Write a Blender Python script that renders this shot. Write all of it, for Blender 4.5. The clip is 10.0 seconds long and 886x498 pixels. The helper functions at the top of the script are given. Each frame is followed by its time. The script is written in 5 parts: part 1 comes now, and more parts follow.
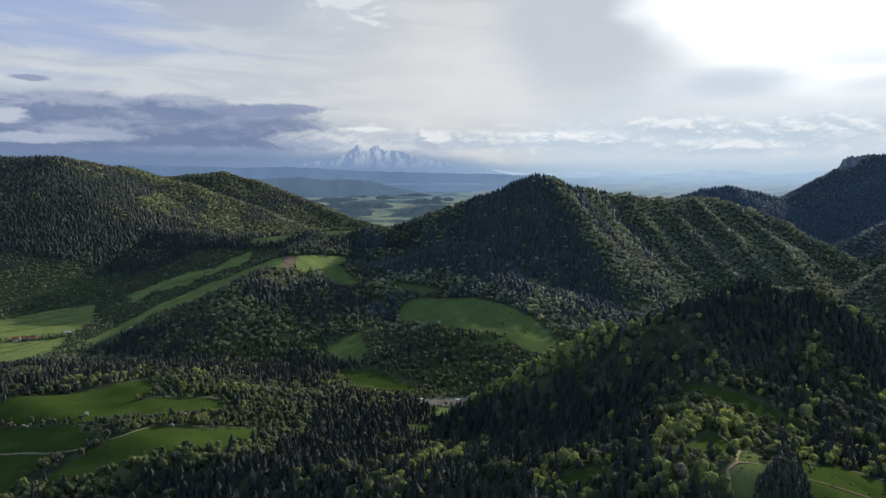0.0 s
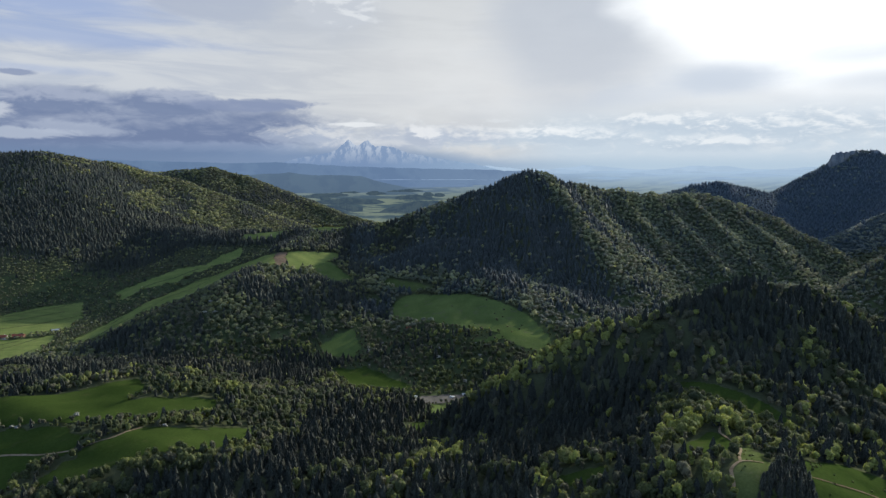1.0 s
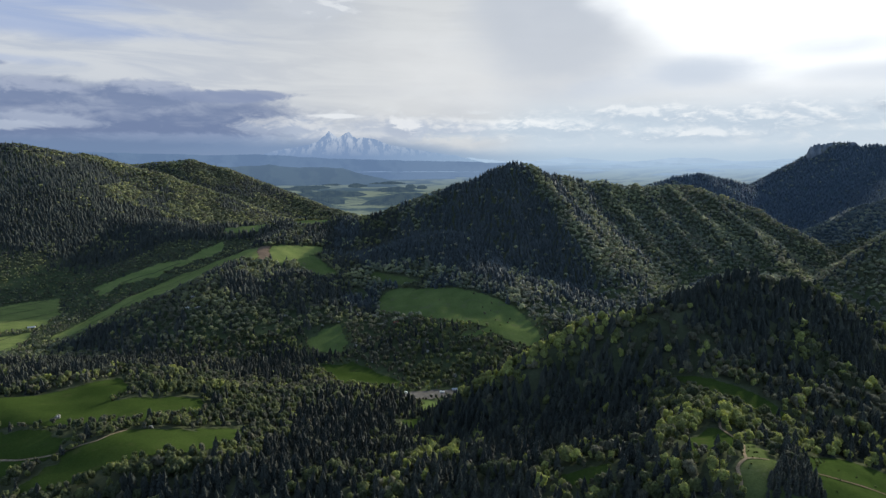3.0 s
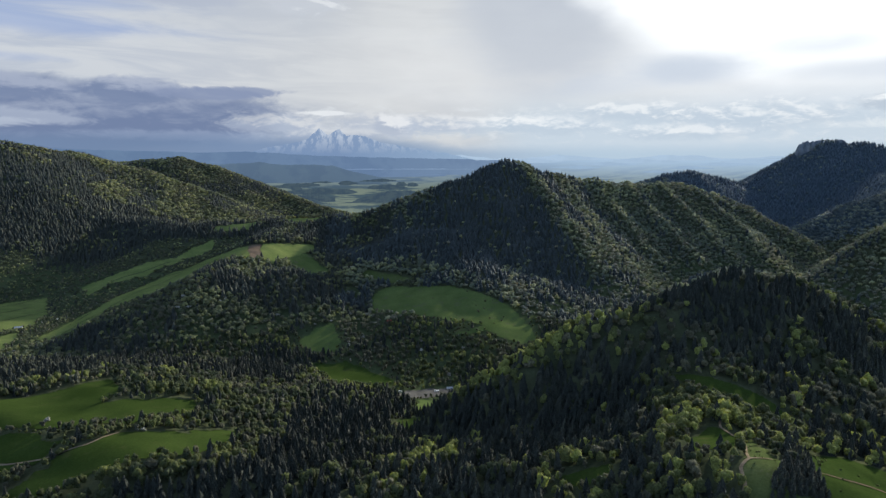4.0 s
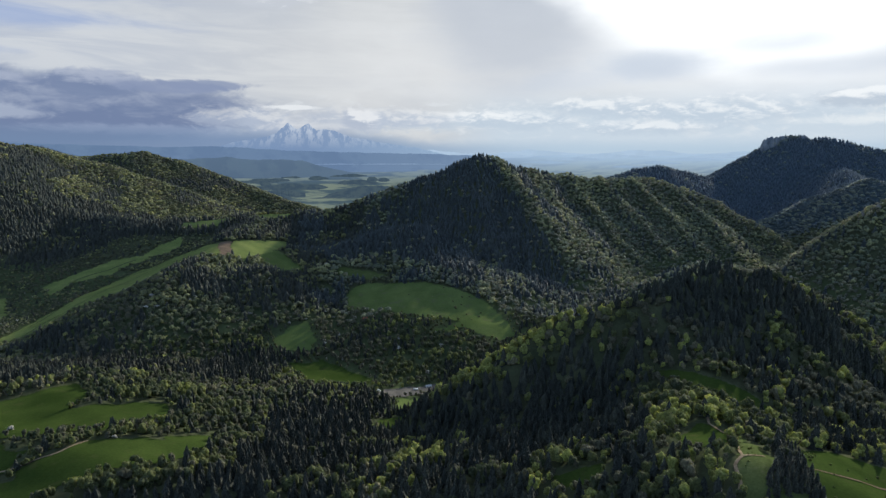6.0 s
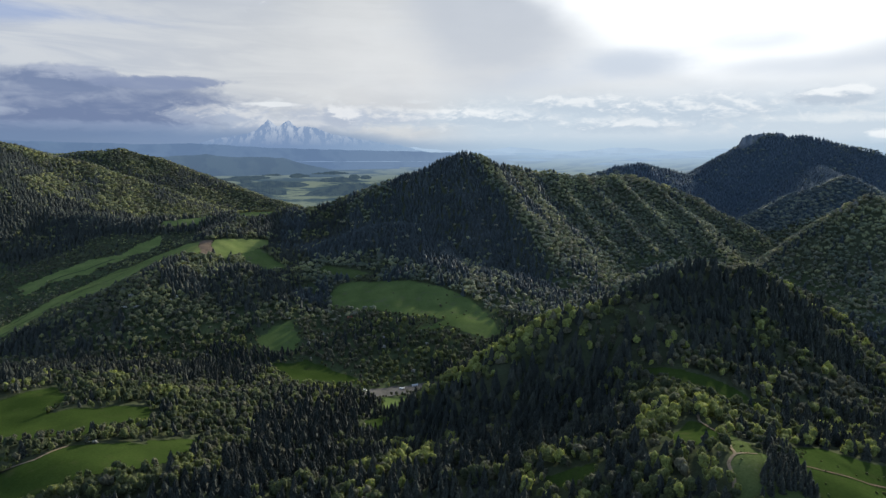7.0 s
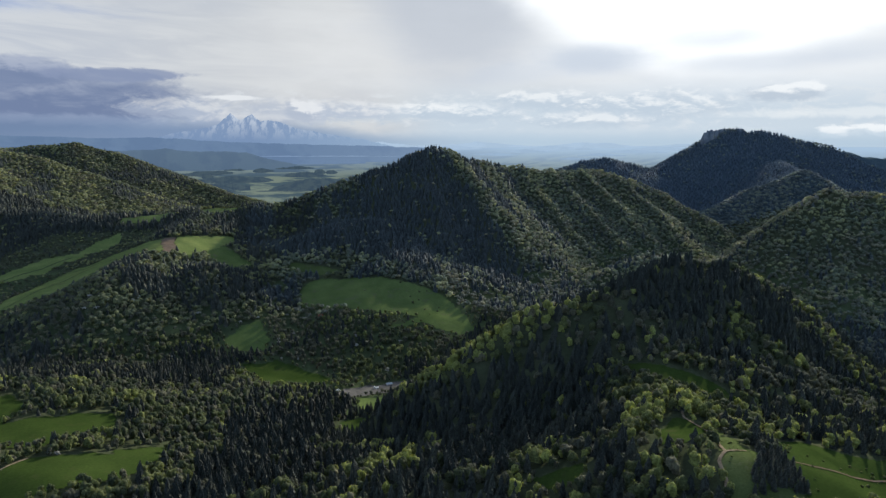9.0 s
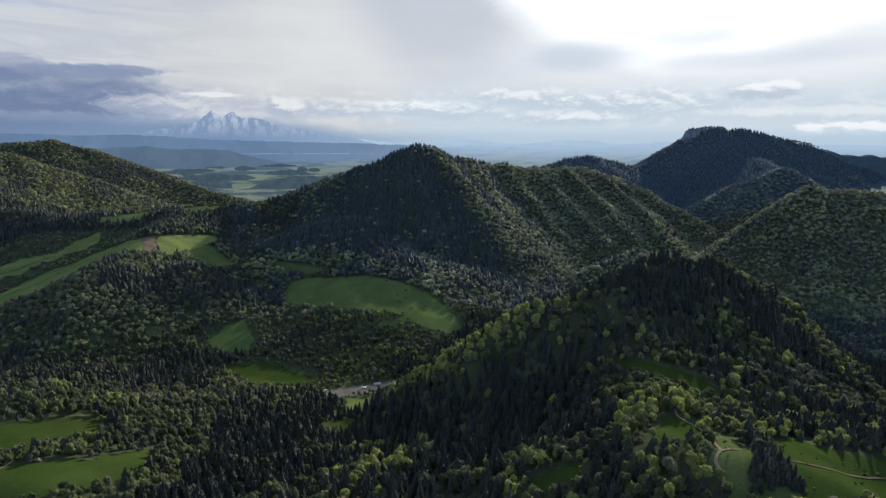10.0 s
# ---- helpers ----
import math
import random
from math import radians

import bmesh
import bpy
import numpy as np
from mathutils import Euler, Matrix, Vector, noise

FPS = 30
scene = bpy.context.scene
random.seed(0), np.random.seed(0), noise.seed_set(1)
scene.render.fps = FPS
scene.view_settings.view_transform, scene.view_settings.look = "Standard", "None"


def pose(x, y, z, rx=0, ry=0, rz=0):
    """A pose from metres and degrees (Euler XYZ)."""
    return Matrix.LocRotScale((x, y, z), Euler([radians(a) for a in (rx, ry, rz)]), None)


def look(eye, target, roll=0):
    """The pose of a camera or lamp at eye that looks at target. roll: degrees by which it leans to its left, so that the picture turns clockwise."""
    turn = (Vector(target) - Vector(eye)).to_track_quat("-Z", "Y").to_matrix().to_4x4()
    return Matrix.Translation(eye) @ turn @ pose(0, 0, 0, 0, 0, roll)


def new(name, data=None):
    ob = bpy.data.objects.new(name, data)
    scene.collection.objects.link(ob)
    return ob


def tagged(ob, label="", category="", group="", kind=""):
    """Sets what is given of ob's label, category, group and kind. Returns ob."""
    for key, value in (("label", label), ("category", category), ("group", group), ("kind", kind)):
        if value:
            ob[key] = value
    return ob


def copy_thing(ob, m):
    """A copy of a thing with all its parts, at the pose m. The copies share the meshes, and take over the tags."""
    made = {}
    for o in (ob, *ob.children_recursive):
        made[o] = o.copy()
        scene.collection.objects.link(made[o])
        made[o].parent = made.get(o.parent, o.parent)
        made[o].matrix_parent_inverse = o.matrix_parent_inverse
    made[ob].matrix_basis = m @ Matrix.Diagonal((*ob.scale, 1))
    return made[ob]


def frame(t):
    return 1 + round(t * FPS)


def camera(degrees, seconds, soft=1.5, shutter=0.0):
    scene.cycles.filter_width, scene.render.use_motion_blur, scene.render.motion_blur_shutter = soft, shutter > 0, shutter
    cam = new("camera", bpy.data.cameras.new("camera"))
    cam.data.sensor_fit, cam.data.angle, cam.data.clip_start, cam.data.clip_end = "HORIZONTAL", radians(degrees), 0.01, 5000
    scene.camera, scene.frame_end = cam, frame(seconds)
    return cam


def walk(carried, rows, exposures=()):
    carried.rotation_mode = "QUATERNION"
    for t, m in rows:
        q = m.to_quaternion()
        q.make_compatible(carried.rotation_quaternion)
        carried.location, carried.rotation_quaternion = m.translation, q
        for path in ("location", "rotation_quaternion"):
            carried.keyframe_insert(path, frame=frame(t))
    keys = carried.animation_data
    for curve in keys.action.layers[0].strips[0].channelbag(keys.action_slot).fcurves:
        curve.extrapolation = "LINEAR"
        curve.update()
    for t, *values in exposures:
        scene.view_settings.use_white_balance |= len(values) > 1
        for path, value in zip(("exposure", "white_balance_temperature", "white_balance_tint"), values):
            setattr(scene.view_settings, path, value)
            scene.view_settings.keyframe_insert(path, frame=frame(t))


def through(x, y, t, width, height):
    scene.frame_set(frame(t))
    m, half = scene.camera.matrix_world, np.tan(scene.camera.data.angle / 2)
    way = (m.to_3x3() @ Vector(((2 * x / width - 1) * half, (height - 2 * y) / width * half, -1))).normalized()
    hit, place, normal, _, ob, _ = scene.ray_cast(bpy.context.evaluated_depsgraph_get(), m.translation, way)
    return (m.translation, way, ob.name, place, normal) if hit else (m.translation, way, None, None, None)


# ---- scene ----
cam = camera(71.02, 10.0, soft=1.4)
PATH = [
    (0, (0.0, 0.0, 390.0), (0.0, 99.22, 377.57), -0.05),
    (0.5, (-3.51, 3.63, 390.05), (-2.74, 102.81, 377.3), -0.05),
    (1, (-7.22, 7.37, 390.33), (-5.64, 106.49, 377.2), -0.03),
    (1.5, (-10.65, 10.79, 390.64), (-8.3, 109.85, 377.17), -0.04),
    (2, (-14.08, 14.43, 390.93), (-10.93, 113.42, 377.08), -0.05),
    (2.5, (-17.45, 18.02, 391.19), (-13.55, 116.93, 377.03), -0.06),
    (4, (-27.64, 28.91, 391.68), (-21.35, 127.61, 376.85), -0.06),
    (4.5, (-30.78, 32.55, 391.67), (-23.64, 131.15, 376.63), -0.06),
    (5, (-33.99, 36.13, 391.57), (-25.67, 134.62, 376.35), -0.02),
    (5.5, (-37.2, 39.93, 391.61), (-27.55, 138.26, 376.19), 0.00),
    (7, (-46.21, 51.71, 391.65), (-32.17, 149.42, 375.62), 0.04),
    (7.5, (-49.0, 55.76, 391.71), (-33.63, 153.23, 375.46), 0.07),
    (8, (-51.84, 59.94, 391.66), (-35.04, 157.13, 375.21), 0.10),
    (8.5, (-54.75, 64.15, 391.69), (-36.62, 161.07, 375.04), 0.13),
    (9, (-57.65, 68.59, 391.68), (-38.15, 165.21, 374.83), 0.13),
    (9.5, (-60.58, 72.84, 391.72), (-39.77, 169.15, 374.67), 0.14),
    (10, (-63.45, 77.27, 391.78), (-41.28, 173.24, 374.55), 0.17),
]
walk(cam, [(t, look(eye, target, roll)) for t, eye, target, roll in PATH])

# ---------------------------------------------------------------- sky, sun, exposure
SUN_AZIMUTH, SUN_HEIGHT = 42.0, 17.5  # degrees, to the right of +y and above the horizon
SKY = 0.66  # strength of the sky and of the hazy distance
world = bpy.data.worlds.new("cloudy_sky")
scene.world = world
world.use_nodes = True
wt = world.node_tree
wt.nodes.clear()


def wm(op, a, b=0.0, c=0.0, clamp=False):
    """A math node of the sky; a, b and c are numbers or sockets."""
    n = wt.nodes.new("ShaderNodeMath")
    n.operation, n.use_clamp = op, clamp
    for socket, value in zip(n.inputs, (a, b, c)):
        if isinstance(value, (int, float)):
            socket.default_value = value
        else:
            wt.links.new(value, socket)
    return n.outputs[0]


def wmix(f, a, b):
    n = wt.nodes.new("ShaderNodeMix")
    n.data_type = "RGBA"
    for socket, value in ((n.inputs[0], f), (n.inputs[6], a), (n.inputs[7], b)):
        if isinstance(value, (int, float)):
            socket.default_value = value
        elif isinstance(value, tuple):
            socket.default_value = (*value, 1)
        else:
            wt.links.new(value, socket)
    return n.outputs[2]


def wnoise(x, y, detail=6.0, rough=0.55, shift=0.0, warp=0.0):
    v = wt.nodes.new("ShaderNodeCombineXYZ")
    wt.links.new(x, v.inputs[0]), wt.links.new(y, v.inputs[1])
    v.inputs[2].default_value = shift
    n = wt.nodes.new("ShaderNodeTexNoise")
    n.inputs["Scale"].default_value, n.inputs["Detail"].default_value, n.inputs["Roughness"].default_value = 1.0, detail, rough
    n.inputs["Distortion"].default_value = warp
    wt.links.new(v.outputs[0], n.inputs["Vector"])
    return n.outputs[0]


def wstep(v, lo, hi):
    n = wt.nodes.new("ShaderNodeMapRange")
    n.interpolation_type = "SMOOTHSTEP"
    for socket, value in zip(n.inputs, (v, lo, hi)):
        if isinstance(value, (int, float)):
            socket.default_value = value
        else:
            wt.links.new(value, socket)
    return n.outputs[0]


def wfield(az, el, x, y, w, h, ragged, amount):
    """One at the heart of a ragged patch of cloud round one direction of the sky, falling to nothing at its rim and below it outside."""
    u, v = wm("DIVIDE", wm("SUBTRACT", az, x), w), wm("DIVIDE", wm("SUBTRACT", el, y), h)
    d = wm("SQRT", wm("ADD", wm("MULTIPLY", u, u), wm("MULTIPLY", v, v)))
    return wm("SUBTRACT", 1.0, wm("ADD", d, wm("MULTIPLY", wm("SUBTRACT", ragged, 0.5), amount)))


def wblob(az, el, x, y, w, h, ragged, amount, soft=0.35):
    return wstep(wfield(az, el, x, y, w, h, ragged, amount), -soft, soft)


def tinted(f, base, colour, depth=1.0):
    return wmix(wm("MULTIPLY", f, depth), base, colour)


where = wt.nodes.new("ShaderNodeTexCoord")
xyz = wt.nodes.new("ShaderNodeSeparateXYZ")
wt.links.new(where.outputs["Generated"], xyz.inputs[0])
az = wm("MULTIPLY", wm("ARCTAN2", xyz.outputs[0], xyz.outputs[1]), 57.2958)
el = wm("MULTIPLY", wm("ARCSINE", xyz.outputs[2]), 57.2958)
clear = wt.nodes.new("ShaderNodeTexSky")
clear.sky_type, clear.sun_disc = "NISHITA", False
clear.sun_elevation, clear.sun_rotation = radians(SUN_HEIGHT), radians(SUN_AZIMUTH)
scaled = wt.nodes.new("ShaderNodeVectorMath")
scaled.operation = "SCALE"
wt.links.new(clear.outputs[0], scaled.inputs[0])
scaled.inputs["Scale"].default_value = 0.085
broad = wnoise(wm("MULTIPLY", az, 0.055), wm("MULTIPLY", el, 0.13), 5, 0.5, 3.1)
billow = wnoise(wm("MULTIPLY", az, 0.16), wm("MULTIPLY", el, 0.42), 7, 0.56, 7.7)
fine = wnoise(wm("MULTIPLY", az, 0.42), wm("MULTIPLY", el, 1.15), 8, 0.60, 1.3, 0.4)
streak = wnoise(wm("MULTIPLY", wm("ADD", az, wm("MULTIPLY", el, 1.1)), 0.085), wm("MULTIPLY", el, 0.62), 7, 0.58, 5.2, 0.6)
# the heaps of cloud are drawn twice, once a little nearer to the sun, which gives their lit and shaded sides
az_lit, el_lit = wm("ADD", az, 0.42), wm("ADD", el, 0.42)
puffy = wnoise(wm("MULTIPLY", az, 0.26), wm("MULTIPLY", el, 0.62), 9, 0.60, 9.4, 0.5)
puffy_lit = wnoise(wm("MULTIPLY", az_lit, 0.26), wm("MULTIPLY", el_lit, 0.62), 9, 0.60, 9.4, 0.5)
curl = wnoise(wm("MULTIPLY", az, 0.50), wm("MULTIPLY", el, 1.25), 9, 0.62, 4.4, 0.6)
curl_lit = wnoise(wm("MULTIPLY", az_lit, 0.50), wm("MULTIPLY", el_lit, 1.25), 9, 0.62, 4.4, 0.6)


def heap(base, x, y, w, h, dark, light, depth=0.9, amount=1.9, soft=0.16, small=False, reach=0.30):
    """A heap of cloud with a bright rim towards the sun and a shaded body."""
    here, there = (curl, curl_lit) if small else (puffy, puffy_lit)
    a, b = wfield(az, el, x, y, w, h, here, amount), wfield(az_lit, el_lit, x, y, w, h, there, amount)
    return tinted(wstep(a, -soft, soft), base, wmix(wstep(wm("SUBTRACT", a, b), -0.05, reach), dark, light), depth)


ahead = wstep(wm("ABSOLUTE", wm("SUBTRACT", az, 12.0)), 120.0, 45.0)
high = wstep(el, 22.0, 60.0)
# high veil of cloud: cool on the left, warm in the middle, with faint slanting streaks
veil = wmix(wstep(az, -32.0, 2.0), (0.515, 0.545, 0.605), (0.640, 0.638, 0.632))
veil = tinted(wstep(streak, 0.40, 0.62), veil, (0.735, 0.730, 0.710), 0.55)
veil = tinted(wstep(broad, 0.52, 0.34), veil, (0.500, 0.530, 0.585), 0.55)
for x, y, w, h, depth in ((-30.5, 12.3, 10.0, 1.3, 0.85), (-32.0, 15.0, 12.0, 1.6, 0.75), (-30.0, 9.9, 11.0, 0.75, 0.7), (-33.0, 7.4, 6.0, 0.35, 0.4)):
    veil = tinted(wblob(az, el, x, y, w, h, streak, 2.6, 0.7), veil, (0.345, 0.430, 0.640), depth)
veil = tinted(wblob(az, el, -18.5, 13.9, 6.2, 2.2, billow, 1.4, 0.22), veil, (0.415, 0.455, 0.560), 0.8)
veil = tinted(wblob(az, el, -13.0, 13.0, 8.0, 2.4, billow, 1.4, 0.8), veil, (0.520, 0.545, 0.590), 0.6)
veil = heap(veil, -8.4, 13.6, 3.4, 1.7, (0.60, 0.615, 0.645), (0.80, 0.80, 0.795), 0.75, 2.4, 0.3)
# grey curtain before the sun's glow, the glow itself, and thin grey rags in it
veil = tinted(wblob(az, el, 7.5, 7.6, 10, 3.6, billow, 1.2, 0.8), veil, (0.790, 0.775, 0.750), 0.75)
glow = wblob(az, el, 35, 14.5, 16.0, 7.5, broad, 1.0, 0.20)
wide_glow = wblob(az, el, 37, 10.0, 22.0, 8.5, billow, 0.8, 0.75)
veil = tinted(wide_glow, veil, (0.935, 0.935, 0.925), 0.88)
veil = tinted(wblob(az, el, 12.6, 12.0, 7.0, 6.5, billow, 0.9, 0.45), veil, (0.535, 0.560, 0.605), 0.75)
veil = tinted(glow, veil, (1.10, 1.09, 1.06), 0.96)
core = wblob(az, el, 37, 19.0, 14, 8.0, billow, 0.6, 0.9)
veil = wmix(wm("MULTIPLY", core, core), veil, (5.0, 4.7, 4.1))
for x, y, w, h, depth in ((24.8, 7.1, 4.4, 1.2, 0.85), (34.5, 8.6, 4.4, 0.9, 0.55), (38.0, 6.4, 6.0, 0.7, 0.5), (44.0, 7.0, 4.0, 0.8, 0.4), (17.5, 6.0, 4.0, 0.8, 0.4)):
    veil = tinted(wblob(az, el, x, y, w, h, billow, 1.5, 0.7), veil, (0.620, 0.665, 0.730), depth)
# paler, bluer air with rows of flat cloud low on the right
veil = tinted(wm("MULTIPLY", wstep(el, 6.2, 2.6), wstep(az, 4.0, 13.0)), veil, (0.600, 0.675, 0.735), 0.85)
rows_low = wm("MULTIPLY", wstep(fine, 0.50, 0.66), wm("MULTIPLY", wstep(el, 5.4, 3.6), wstep(el, 0.7, 1.8)))
veil = tinted(rows_low, veil, (0.790, 0.800, 0.795), 0.55)
for x, y, w, h in ((13.0, 2.7, 5.5, 0.8), (20.0, 3.7, 4.8, 0.85), (29.8, 3.2, 7.0, 1.15), (24.5, 2.0, 5.0, 0.6), (5.0, 2.6, 6.0, 0.8)):
    veil = heap(veil, x, y, w, h, (0.540, 0.610, 0.680), (0.93, 0.925, 0.90), 0.66, 2.5, 0.45, True, 0.75)
veil = heap(veil, 39.6, 4.05, 2.9, 0.75, (0.500, 0.560, 0.630), (0.97, 0.96, 0.93), 0.75, 2.0, 0.3, True, 0.7)
veil = tinted(wblob(az, el, 45.0, 2.35, 9.0, 0.34, curl, 3.0, 0.6), veil, (0.88, 0.885, 0.86), 0.6)
for x, y, w, h in ((42.9, 0.95, 1.0, 0.42), (46.6, 1.0, 2.1, 0.5)):
    veil = heap(veil, x, y, w, h, (0.70, 0.76, 0.80), (0.96, 0.955, 0.93), 0.85, 2.6, 0.3, True, 0.6)
# slate-blue bank of cloud on the left with bumps along its top, pale slits in it and a lighter foot
dark, pale = (0.168, 0.215, 0.345), (0.335, 0.375, 0.480)
veil = tinted(wblob(az, el, -27, 2.6, 17, 2.3, fine, 0.9, 0.45), veil, (0.300, 0.360, 0.480), 0.85)
veil = heap(veil, -27.5, 3.3, 17.0, 2.75, dark, pale, 0.92, 0.75, 0.16, False, 0.34)
for x, y, w, h in ((-30.6, 5.2, 4.4, 0.9), (-22.2, 5.3, 4.4, 1.0), (-38.0, 5.0, 5.0, 1.3)):
    veil = heap(veil, x, y, w, h, (0.20, 0.248, 0.375), (0.400, 0.435, 0.535), 0.85, 1.3, 0.22, True, 0.5)
for x, y, w, h in ((-14.0, 5.45, 3.6, 0.42), (-16.5, 5.2, 4.0, 0.5), (-33.0, 7.0, 1.5, 0.22)):
    veil = tinted(wblob(az, el, x, y, w, h, curl, 1.5, 0.3), veil, (0.265, 0.310, 0.440), 0.85)
veil = tinted(wblob(az, el, -34.8, 4.2, 1.9, 0.5, curl, 1.8, 0.3), veil, (0.60, 0.62, 0.67), 0.8)
veil = tinted(wblob(az, el, -32.8, 2.6, 3.4, 0.4, curl, 2.0, 0.3), veil, (0.50, 0.54, 0.62), 0.75)
veil = tinted(wblob(az, el, wm("SUBTRACT", -22.5, wm("MULTIPLY", el, 2.2)), 3.0, 3.6, 0.55, curl, 1.6, 0.35), veil, (0.47, 0.51, 0.60), 0.65)
veil = tinted(wblob(az, el, -19.0, 1.7, 9.0, 0.40, curl, 2.4, 0.5), veil, (0.36, 0.42, 0.55), 0.5)
# white heaps round the snowy range
for x, y, w, h in ((-11.6, 2.75, 3.2, 1.0), (-9.2, 2.6, 2.6, 0.9), (-2.0, 2.9, 4.4, 1.0), (2.5, 2.8, 4.2, 0.8), (-5.5, 1.9, 4.0, 0.5)):
    veil = heap(veil, x, y, w, h, (0.470, 0.515, 0.605), (0.725, 0.722, 0.72), 0.58, 2.6, 0.5, True, 0.7)
veil = tinted(wblob(az, el, -6.6, 3.75, 2.2, 0.2, curl, 1.5, 0.35), veil, (0.86, 0.855, 0.84), 0.8)
veil = heap(veil, -0.9, 2.9, 1.7, 0.9, (0.46, 0.50, 0.58), (0.84, 0.83, 0.82), 0.8, 1.4, 0.25, True, 0.35)
# blue air low over the far plain
air = wmix(wstep(az, -8.0, 20.0), wmix(wstep(az, -24.0, -8.0), (0.180, 0.248, 0.378), (0.210, 0.292, 0.438)), (0.490, 0.595, 0.685))
veil = tinted(wstep(el, wm("ADD", wm("MULTIPLY", wstep(az, 8.0, -4.0), 1.1), wm("ADD", 0.8, wm("MULTIPLY", curl, 1.0))), wm("MULTIPLY", wstep(az, 8.0, -4.0), 0.9)), veil, air, 0.94)
# thinner, darker cloud overhead, added bright blue fill low behind, clear sky in gaps
rest = wmix(wstep(el, 70.0, 15.0), (0.27, 0.345, 0.480), (0.78, 1.06, 1.56))
rest = wmix(wm("MULTIPLY", wstep(broad, 0.56, 0.44), 0.5), rest, scaled.outputs[0])
veil = wmix(wm("MULTIPLY", ahead, wm("SUBTRACT", 1.0, high)), rest, veil)
back = wt.nodes.new("ShaderNodeBackground")
back.inputs["Strength"].default_value = SKY
wt.links.new(veil, back.inputs["Color"])
sky_out = wt.nodes.new("ShaderNodeOutputWorld")
wt.links.new(back.outputs[0], sky_out.inputs["Surface"])

sun = new("sun", bpy.data.lights.new("sun", "SUN"))
sun.data.energy, sun.data.angle, sun.data.color = 5.0, radians(1.2), (1.0, 0.90, 0.70)
toward = Vector((math.sin(radians(SUN_AZIMUTH)) * math.cos(radians(SUN_HEIGHT)),
                 math.cos(radians(SUN_AZIMUTH)) * math.cos(radians(SUN_HEIGHT)), math.sin(radians(SUN_HEIGHT))))
sun.matrix_world = look(toward * 1000, (0, 0, 0))
scene.view_settings.exposure = 0.6
scene.view_settings.use_white_balance = True
scene.view_settings.white_balance_temperature = 6120
scene.view_settings.white_balance_tint = 9

# ---------------------------------------------------------------- materials
def material(name):
    m = bpy.data.materials.new(name)
    m.use_nodes = True
    t = m.node_tree
    b = t.nodes["Principled BSDF"]
    b.inputs["Roughness"].default_value = 0.9
    b.inputs["Specular IOR Level"].default_value = 0.15
    return m, t, b


def tex(t, size, detail=4.0, rough=0.6, shift=0.0, stretch=(1, 1, 1)):
    """Noise with a grain of the given metres, in world space."""
    c, p, n = t.nodes.new("ShaderNodeNewGeometry"), t.nodes.new("ShaderNodeMapping"), t.nodes.new("ShaderNodeTexNoise")
    p.inputs["Location"].default_value = (shift, shift * 1.7, 0)
    p.inputs["Scale"].default_value = [s / size for s in stretch]
    n.inputs["Scale"].default_value, n.inputs["Detail"].default_value, n.inputs["Roughness"].default_value = 1.0, detail, rough
    t.links.new(c.outputs["Position"], p.inputs["Vector"])
    t.links.new(p.outputs[0], n.inputs["Vector"])
    return n.outputs[0]


def ramp(t, value, *stops):
    r = t.nodes.new("ShaderNodeValToRGB")
    while len(r.color_ramp.elements) < len(stops):
        r.color_ramp.elements.new(0.5)
    for e, (at, colour) in zip(r.color_ramp.elements, stops):
        e.position, e.color = at, (*colour, 1)
    t.links.new(value, r.inputs[0])
    return r.outputs[0]


def blend(t, f, a, b, kind="MIX"):
    n = t.nodes.new("ShaderNodeMix")
    n.data_type, n.blend_type = "RGBA", kind
    for socket, value in ((n.inputs[0], f), (n.inputs[6], a), (n.inputs[7], b)):
        if isinstance(value, (int, float)):
            socket.default_value = value
        elif isinstance(value, tuple):
            socket.default_value = (*value, 1)
        else:
            t.links.new(value, socket)
    return n.outputs[2]


def bump(t, b, value, depth, strength=0.8):
    n = t.nodes.new("ShaderNodeBump")
    n.inputs["Strength"].default_value, n.inputs["Distance"].default_value = strength, depth
    t.links.new(value, n.inputs["Height"])
    t.links.new(n.outputs[0], b.inputs["Normal"])


def soil(name, dark, light, size, fine, depth=0.3, patch=None, stretch=(1, 1, 1)):
    """Ground cover: two colours in patches of one size with a finer grain over it."""
    m, t, b = material(name)
    b.inputs["Specular IOR Level"].default_value, b.inputs["Roughness"].default_value = 0.0, 1.0
    a, c = tex(t, size, 5, 0.6, 3.0, stretch), tex(t, fine, 4, 0.65, 9.0)
    colour = ramp(t, a, (0.32, dark), (0.68, light))
    colour = blend(t, 0.55, colour, ramp(t, c, (0.25, (0.45, 0.45, 0.45)), (0.75, (1.35, 1.35, 1.3))), "MULTIPLY")
    if patch:
        colour = blend(t, ramp(t, tex(t, size * 0.35, 5, 0.6, 21.0), (0.58, (0, 0, 0)), (0.70, (0.8, 0.8, 0.8))), colour, patch)
    t.links.new(colour, b.inputs["Base Color"])
    bump(t, b, c, depth)
    return m


